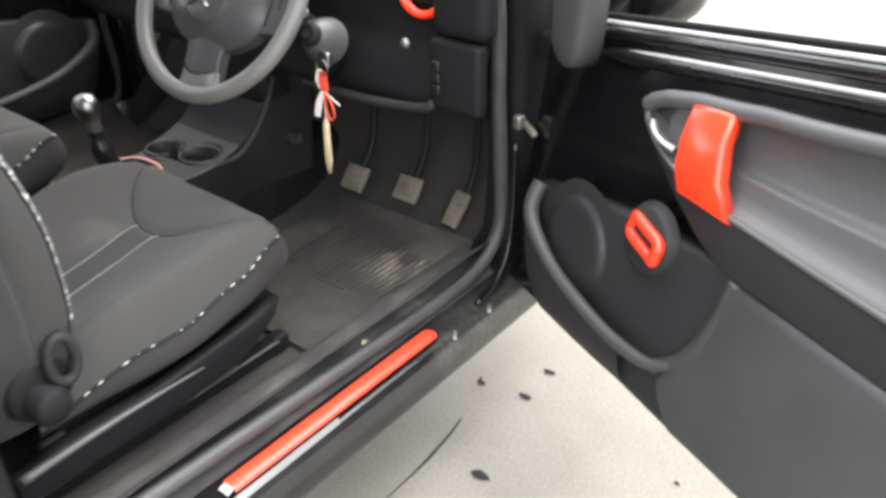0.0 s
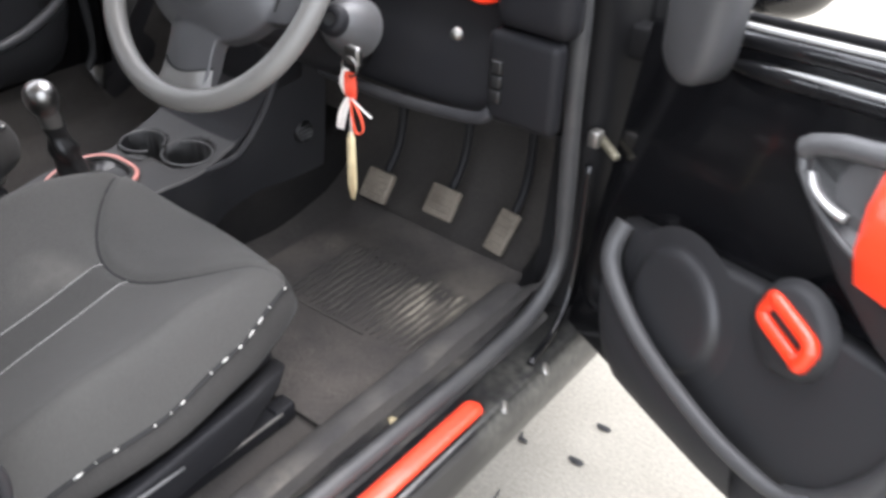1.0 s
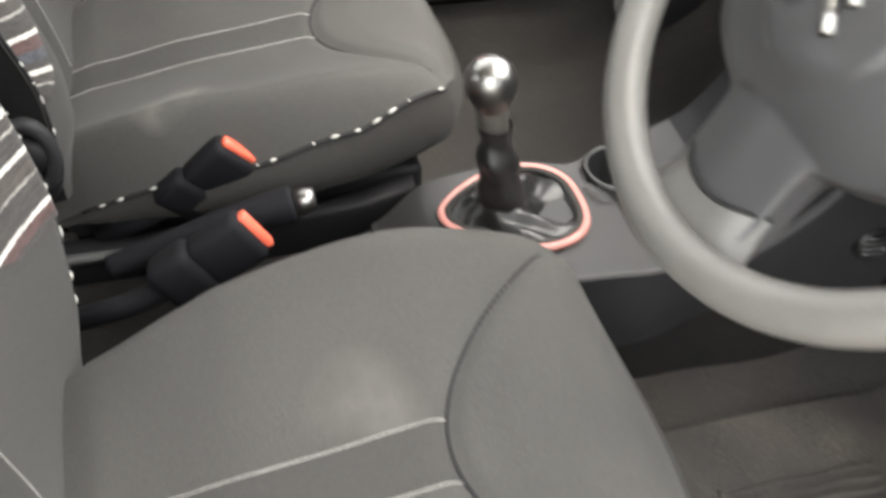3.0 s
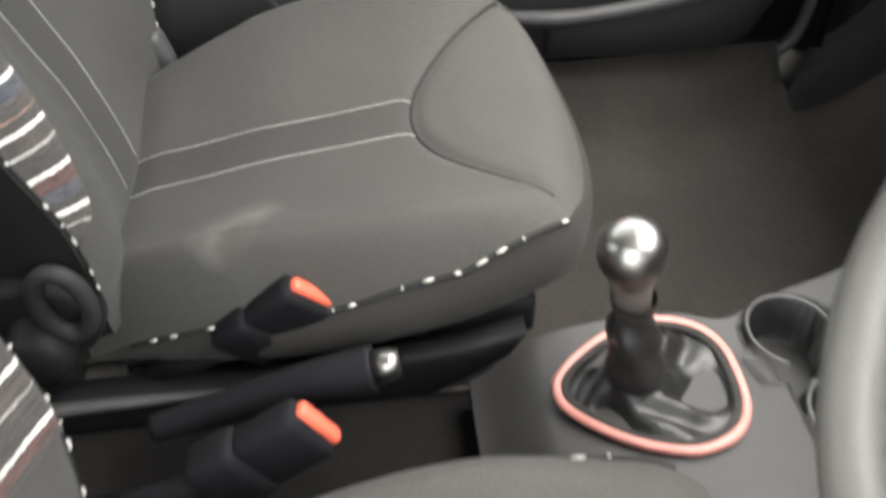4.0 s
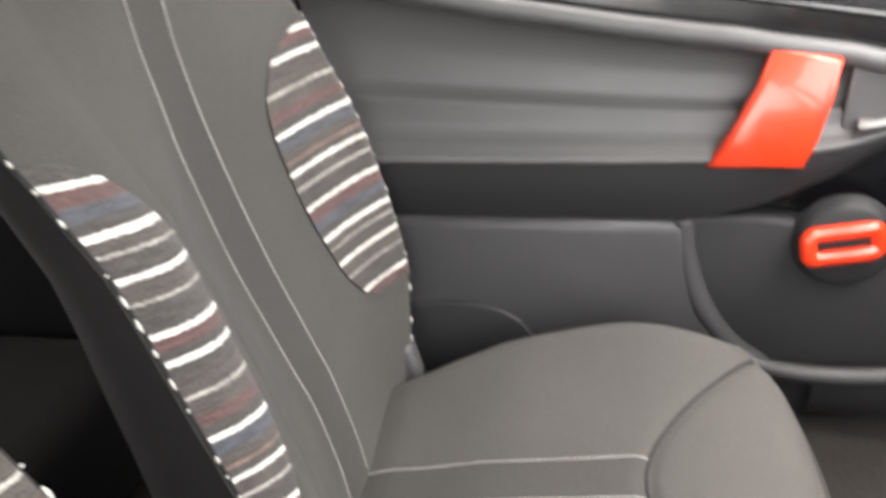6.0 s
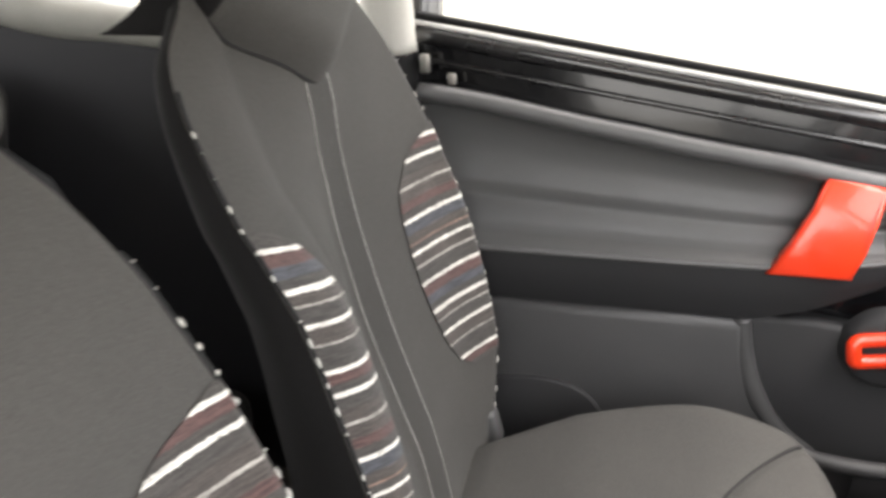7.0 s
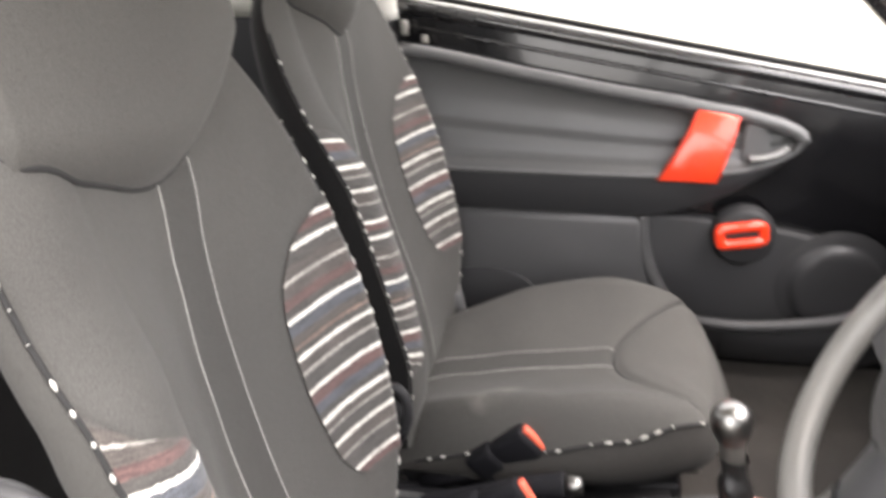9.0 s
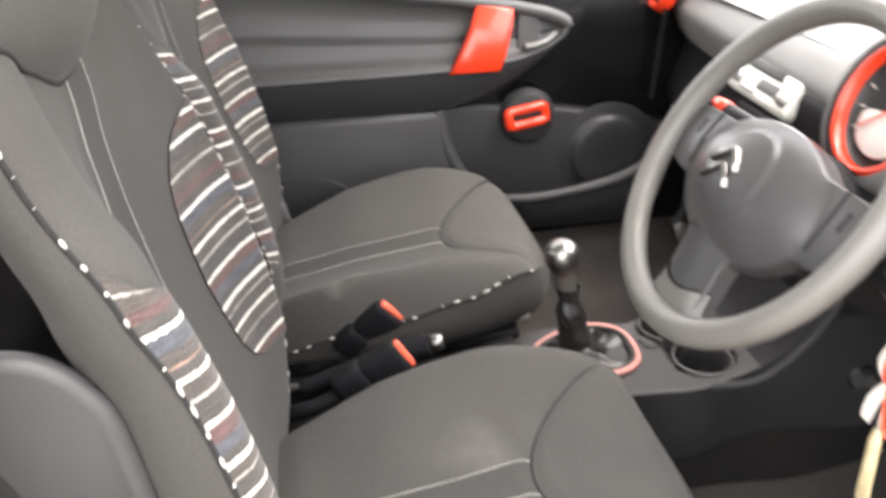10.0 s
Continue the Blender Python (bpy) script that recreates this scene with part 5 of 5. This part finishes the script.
for s in (-1, 1):
    st = smooth_path([AXIS @ Vector((s * 0.05, 0.02, -0.07)), (0.292 + s * (0.15 if s < 0 else 0.09), 0.63, 0.825), (0.292 + s * (0.225 if s < 0 else 0.115), 0.601 if s < 0 else 0.608, 0.840 if s < 0 else 0.828)], 6)
    stalk = part("stalk", tube(st, lambda t: 0.006 + 0.004 * t, 10), PLASTIC, column)
    part("stalk_tip", tube([st[-1], st[-1] + Vector((s * 0.012, -0.001, 0.001)), st[-1] + Vector((s * 0.024, -0.002, 0.002))], lambda t: 0.0115 - 0.003 * t, 12), RED if s < 0 else SILVER, stalk)
cluster = thing("speedometer", "round speedometer pod with orange-red bezel", "instrument")
CL = pose(0.316, 0.660, 0.908, 66, 0, 0) @ Matrix.Scale(1.05, 4)
part("bezel", lathe([(0.0585, 0.006), (0.060, 0.018), (0.064, 0.020), (0.067, 0.012), (0.069, -0.01)], 48, CL), RED, cluster, "orange-red bezel")
part("dial", lathe([(0, 0.002), (0.057, 0.002), (0.059, 0.008)], 48, CL), GAITER, cluster, "dark dial")
part("display", slab(smooth_outline([(-0.034, -0.008), (0.034, -0.008), (0.030, -0.036), (0.0, -0.047), (-0.030, -0.036)], 4), lambda a, b, d: CL @ Vector((a, b, 0.003 + d)), 0.003, 0.001), PALE, cluster, "pale lower display")
# the pale colour gives the pod the light its top catches
part("hood", lathe([(0.069, 0.022), (0.076, 0.021), (0.080, 0.0), (0.076, -0.05), (0.055, -0.08), (0, -0.085)], 48, CL), DASH_LIT, cluster, "grey instrument pod, paled as it catches the light")
part("needle", tube([CL @ Vector((0, 0, 0.008)), CL @ Vector((-0.030, -0.026, 0.008))], 0.0013, 6), RED, cluster)
for k in range(11):
    a = radians(215 - 25 * k)
    part("dial_mark", tube([CL @ Vector((0.044 * math.cos(a), 0.044 * math.sin(a), 0.0035)), CL @ Vector((0.052 * math.cos(a), 0.052 * math.sin(a), 0.0035))], 0.0011, 5), PALE, cluster)

# ---- key with ribbon and card tag ----
key = thing("car_key", "car key in the ignition with ribbons and buff card tag", "key")
kx, ky, kz = 0.476, 0.592, 0.744
part("key_bow", box((0.024, 0.010, 0.026), (kx - 0.004, ky + 0.012, kz + 0.012), 0.004), CHROME, key)
part("split_ring", tube(smooth_path([(kx + 0.013 * math.cos(a), ky, kz + 0.002 + 0.013 * math.sin(a)) for a in (2 * math.pi * k / 10 for k in range(10))], 4, True), 0.0014, 6, True), CHROME, key)


def ribbon(pts, half, mat, label):
    path = smooth_path(pts, 6)

    def fn(u, v):
        p = path[round(v * (len(path) - 1))]
        tw = 0.6 * math.sin(v * 3.0)
        return p + Vector(((2 * u - 1) * half * math.cos(tw), (2 * u - 1) * half * math.sin(tw), 0))
    bm = sheet(fn, 2, len(path) - 1)
    bmesh.ops.solidify(bm, geom=bm.faces[:], thickness=0.0012)
    part("ribbon", bm, mat, key, label)


ribbon([(kx, ky, kz - 0.005), (kx + 0.002, ky - 0.002, kz - 0.025), (kx + 0.001, ky, kz - 0.042)], 0.008, RIBBON_R, "red ribbon")
ribbon([(kx - 0.006, ky, kz - 0.002), (kx - 0.008, ky - 0.003, kz - 0.022), (kx - 0.002, ky, kz - 0.042)], 0.006, RIBBON_W, "white ribbon")
ribbon([(kx, ky, kz - 0.040), (kx - 0.010, ky - 0.004, kz - 0.062), (kx - 0.018, ky - 0.004, kz - 0.092)], 0.006, RIBBON_W, "white ribbon end")
loop2 = smooth_path([(kx, ky, kz - 0.040), (kx + 0.016, ky, kz - 0.062), (kx + 0.021, ky, kz - 0.082), (kx + 0.010, ky, kz - 0.092), (kx + 0.002, ky, kz - 0.075), (kx, ky, kz - 0.045)], 6)
part("ribbon_loop", tube(loop2, 0.0022, 6, flat=0.5), RIBBON_R, key, "red ribbon loop")
part("ribbon_tie", tube([Vector((kx, ky, kz - 0.042)), Vector((kx + 0.02, ky - 0.004, kz - 0.048)), Vector((kx + 0.042, ky - 0.006, kz - 0.056))], 0.0012, 5), RIBBON_W, key)
part("tag_string", tube([Vector((kx, ky, kz - 0.05)), Vector((kx - 0.002, ky, kz - 0.10))], 0.0012, 6), RIBBON_W, key)
tag_outline = [(-0.010, 0.0), (-0.004, 0.012), (0.004, 0.012), (0.010, 0.0), (0.012, -0.075), (0.006, -0.098), (-0.004, -0.095), (-0.011, -0.07)]
part("card_tag", slab(tag_outline, lambda a, b, d: (kx - 0.003 + a * 0.36 + b * 0.02, ky + d + a * 0.36, kz - 0.105 + b), 0.0015, 0.0003), TAG, key, "buff card tag")

# ---- centre console ----
console = thing("centre_console", "grey plastic centre console with cup holders", "console")


def console_fn(u, v):
    y = 0.30 + 0.59 * v
    a = 2 * u - 1
    if u < 0.5:
        half = eased([(0.30, 0.055), (0.40, 0.074), (0.49, 0.078), (0.53, 0.064), (0.56, 0.074), (0.60, 0.090), (0.66, 0.102), (0.74, 0.116), (0.80, 0.122), (0.90, 0.122)], y)
    else:
        half = eased([(0.30, 0.085), (0.40, 0.108), (0.52, 0.120), (0.58, 0.124), (0.65, 0.112), (0.72, 0.110), (0.80, 0.120), (0.90, 0.122)], y)
    top = eased([(0.30, 0.405), (0.36, 0.445), (0.50, 0.450), (0.62, 0.455), (0.70, 0.480), (0.76, 0.545), (0.80, 0.62)], y)
    e = abs(a)
    if e < 0.7:
        x, z = half * a / 0.7, top + 0.004 * (e / 0.7) ** 2
        sunk = 0.0
        for cx, cy, rx, ry in ((-0.042, 0.588, 0.040, 0.038), (0.052, 0.612, 0.046, 0.042)):
            d = math.hypot((x - cx) / rx, (y - cy) / ry)
            sunk = max(sunk, max(0.0, min(1.0, (1.06 - d) / 0.12)))
        waist = max(abs(x - 0.003) / 0.032, abs(y - 0.584 - 0.2 * x) / 0.017)
        sunk = max(sunk, max(0.0, min(1.0, (1.1 - waist) / 0.2)))
        z -= 0.06 * sunk
    else:
        t = (e - 0.7) / 0.3
        x, z = math.copysign(half + 0.008 * math.sin(math.pi * t) - 0.035 * t, a), top - (top - 0.26) * t ** 1.2
    return Vector((x, y, z))


bm = sheet(lambda u, v: console_fn(0.15 + 0.70 * u, v), 100, 106)
# colour deepens the shade: black in the cup recess, dark beyond the cups
for f in bm.faces:
    mid = f.calc_center_median()
    f.material_index = 2 if mid.y > 0.675 else 1 if mid.z < 0.438 and mid.y > 0.53 else 0
top = part("console_top", bm, CONSOLE, console, "satin grey console top, darkened in the cup recess and front end")
top.data.materials.append(GAITER)
top.data.materials.append(PLASTIC_DARK)
for a, b in ((0.0, 0.15), (0.85, 1.0)):
    part("console_side", sheet(lambda u, v: console_fn(a + (b - a) * u, v), 10, 53), PLASTIC, console, "dark console side")
for cx, cy, rx, ry in ((-0.042, 0.588, 0.040, 0.038), (0.052, 0.612, 0.046, 0.042)):
    turn = 0.42 if cx < 0 else math.pi + 0.42
    path = [Vector((cx + rx * math.cos(a), cy + ry * math.sin(a), 0.456)) for a in (turn + (2 * math.pi - 0.84) * k / 36 for k in range(37))]
    # a thin paler tube gives the recess edge its highlight
    part("cup_rim_glint", tube(path, 0.0020, 6), PLASTIC_GREY, console)
    part("cup_floor", lathe([(0, 0), (rx * 0.98, 0)], 24, pose(cx, cy, 0.398), squash=ry / rx), GAITER, console)
for k in range(5):
    part("grip_rib", tube([Vector((-0.016 + 0.006 * k, 0.534 + 0.002 * k, 0.4555)), Vector((-0.014 + 0.006 * k, 0.552 + 0.002 * k, 0.4555))], 0.0012, 5), PLASTIC_GREY, console)
grille = part("side_grille", lathe([(0, 0.001), (0.017, 0.001), (0.018, 0.004), (0.020, 0.004), (0.022, 0.0), (0.022, -0.008)], 24, pose(0.1125, 0.832, 0.432, 0, 84, 0)), GAITER, console, "small round slotted grille")
for k in range(4):
    half_slat = math.sqrt(0.017 ** 2 - (0.0036 + 0.0072 * abs(k - 1.5) - 0.0036) ** 2)
    part("slat", tube([Vector((0.1155 - 0.0007 * (k - 1.5), 0.832 + e * half_slat, 0.432 + 0.0072 * (k - 1.5))) for e in (-1, 1)], 0.0016, 6), PLASTIC_GREY, grille)
part("side_pocket_trim", tube(smooth_path([(0.118, 0.60, 0.45), (0.120, 0.67, 0.455), (0.122, 0.74, 0.52), (0.123, 0.78, 0.60)], 6), 0.007, 8), PLASTIC, console)

# ---- gear lever ----
gear = thing("gear_lever", "gear lever with satin metal ball knob and leather gaiter", "gear lever")


def ring_pt(a, grow=1.0, z=0.456):
    """A rounded outline that narrows towards the seats."""
    c, s = math.cos(a), math.sin(a)
    q = math.copysign(abs(s) ** 0.75, s)
    wide = 0.069 - 0.026 * max(0.0, 0.35 - q) ** 1.6
    return Vector((0.001 + wide * grow * math.copysign(abs(c) ** 0.7, c), 0.446 + 0.078 * grow * q, z))


part("gaiter_ring", tube([ring_pt(2 * math.pi * k / 56) for k in range(56)], 0.0044, 8, True), material("faded_coral_plastic", (0.52, 0.22, 0.19), 0.35, stain=0.4, stain_scale=30), gear, "faded coral red ring")


part("ring_lining", tube([ring_pt(2 * math.pi * k / 56, 0.915, 0.4575) for k in range(56)], 0.0042, 8, True, flat=0.6), SEAT_FLANK, gear, "grey inner edge of the ring")


def gaiter_fn(u, v):
    a = 2 * math.pi * u
    base = ring_pt(a, 0.94, 0.456)
    foot, head = Vector((-0.003, 0.434, 0.470)), Vector((-0.005, 0.420, 0.566))
    if v < 0.5:
        # slack skirt lying inside the ring
        t = v / 0.5
        rim = foot + Vector((0.024 * math.cos(a), 0.024 * math.sin(a), 0.0))
        p = base.lerp(rim, t)
        p.z += 0.012 * math.sin(math.pi * t) ** 2 * math.sin(3 * a + 0.6) - 0.010 * math.sin(math.pi * t)
        p.z += 0.006 * math.sin(math.pi * t) * math.sin(7 * a + 5 * t)
    else:
        # tight sleeve up the lever, with a few long creases
        t = (v - 0.5) / 0.5
        axis = foot.lerp(head, t)
        r = 0.024 - 0.008 * t + 0.0022 * math.sin(4 * a + 7 * t) * math.sin(math.pi * t) + 0.002 * math.sin(14 * t)
        p = axis + Vector((r * math.cos(a), r * math.sin(a), 0.0))
    return p


part("gaiter", sheet(gaiter_fn, 96, 48), GAITER, gear, "creased black leatherette gaiter")
part("lever_neck", tube(smooth_path([(-0.005, 0.422, 0.545), (-0.004, 0.417, 0.575), (-0.003, 0.413, 0.60)], 5), lambda t: 0.0135 + 0.004 * t, 18), STEEL, gear)
KN = pose(-0.003, 0.411, 0.617, 8, 0, 0) @ Matrix.Scale(0.94, 4)
part("knob", lathe([(0.012, -0.040), (0.016, -0.032), (0.021, -0.022), (0.0262, -0.008), (0.0272, 0.004), (0.0245, 0.015), (0.018, 0.0225), (0.010, 0.026), (0, 0.0268)], 36, KN), CHROME, gear, "worn satin metal ball knob")

# ---- hand brake, belt buckles ----
brake = thing("hand_brake", "black hand brake lever with bright push button", "hand brake")
hb = smooth_path([(-0.03, 0.02, 0.420), (-0.03, 0.10, 0.445), (-0.03, 0.16, 0.463), (-0.03, 0.216, 0.475)], 8)
part("grip", tube(hb, lambda t: 0.013 + 0.008 * t, 16), BELT, brake)
part("button", tube([hb[-1], hb[-1] + Vector((0, 0.014, 0.003)), hb[-1] + Vector((0, 0.022, 0.004))], lambda t: 0.0155 - 0.004 * t, 16), CHROME, brake, "bright metal push button")


def buckle(at, turn, label):
    b = thing("belt_buckle", label, "belt buckle", pose(*at, *turn), group="seat belt buckles")
    part("housing", box((0.028, 0.056, 0.062), (0, 0, -0.034), 0.010, segments=3), BELT, b)
    part("red_button", box((0.013, 0.046, 0.010), (0, 0.0, -0.001), 0.004), BUTTON, b, "orange-red release button")
    part("boot", box((0.036, 0.064, 0.05), (0, 0, -0.085), 0.012, segments=3), BELT, b)
    part("stalk", tube([Vector((0, 0, -0.10)), Vector((0, -0.01, -0.15)), Vector((0, -0.03, -0.20))], 0.012, 8), BELT, b)


buckle((-0.100, 0.168, 0.500), (-48, 8, 0), "black belt buckle with orange-red button by the passenger seat")
buckle((0.045, 0.174, 0.514), (-58, -6, 0), "black belt buckle with orange-red button by the driver seat")
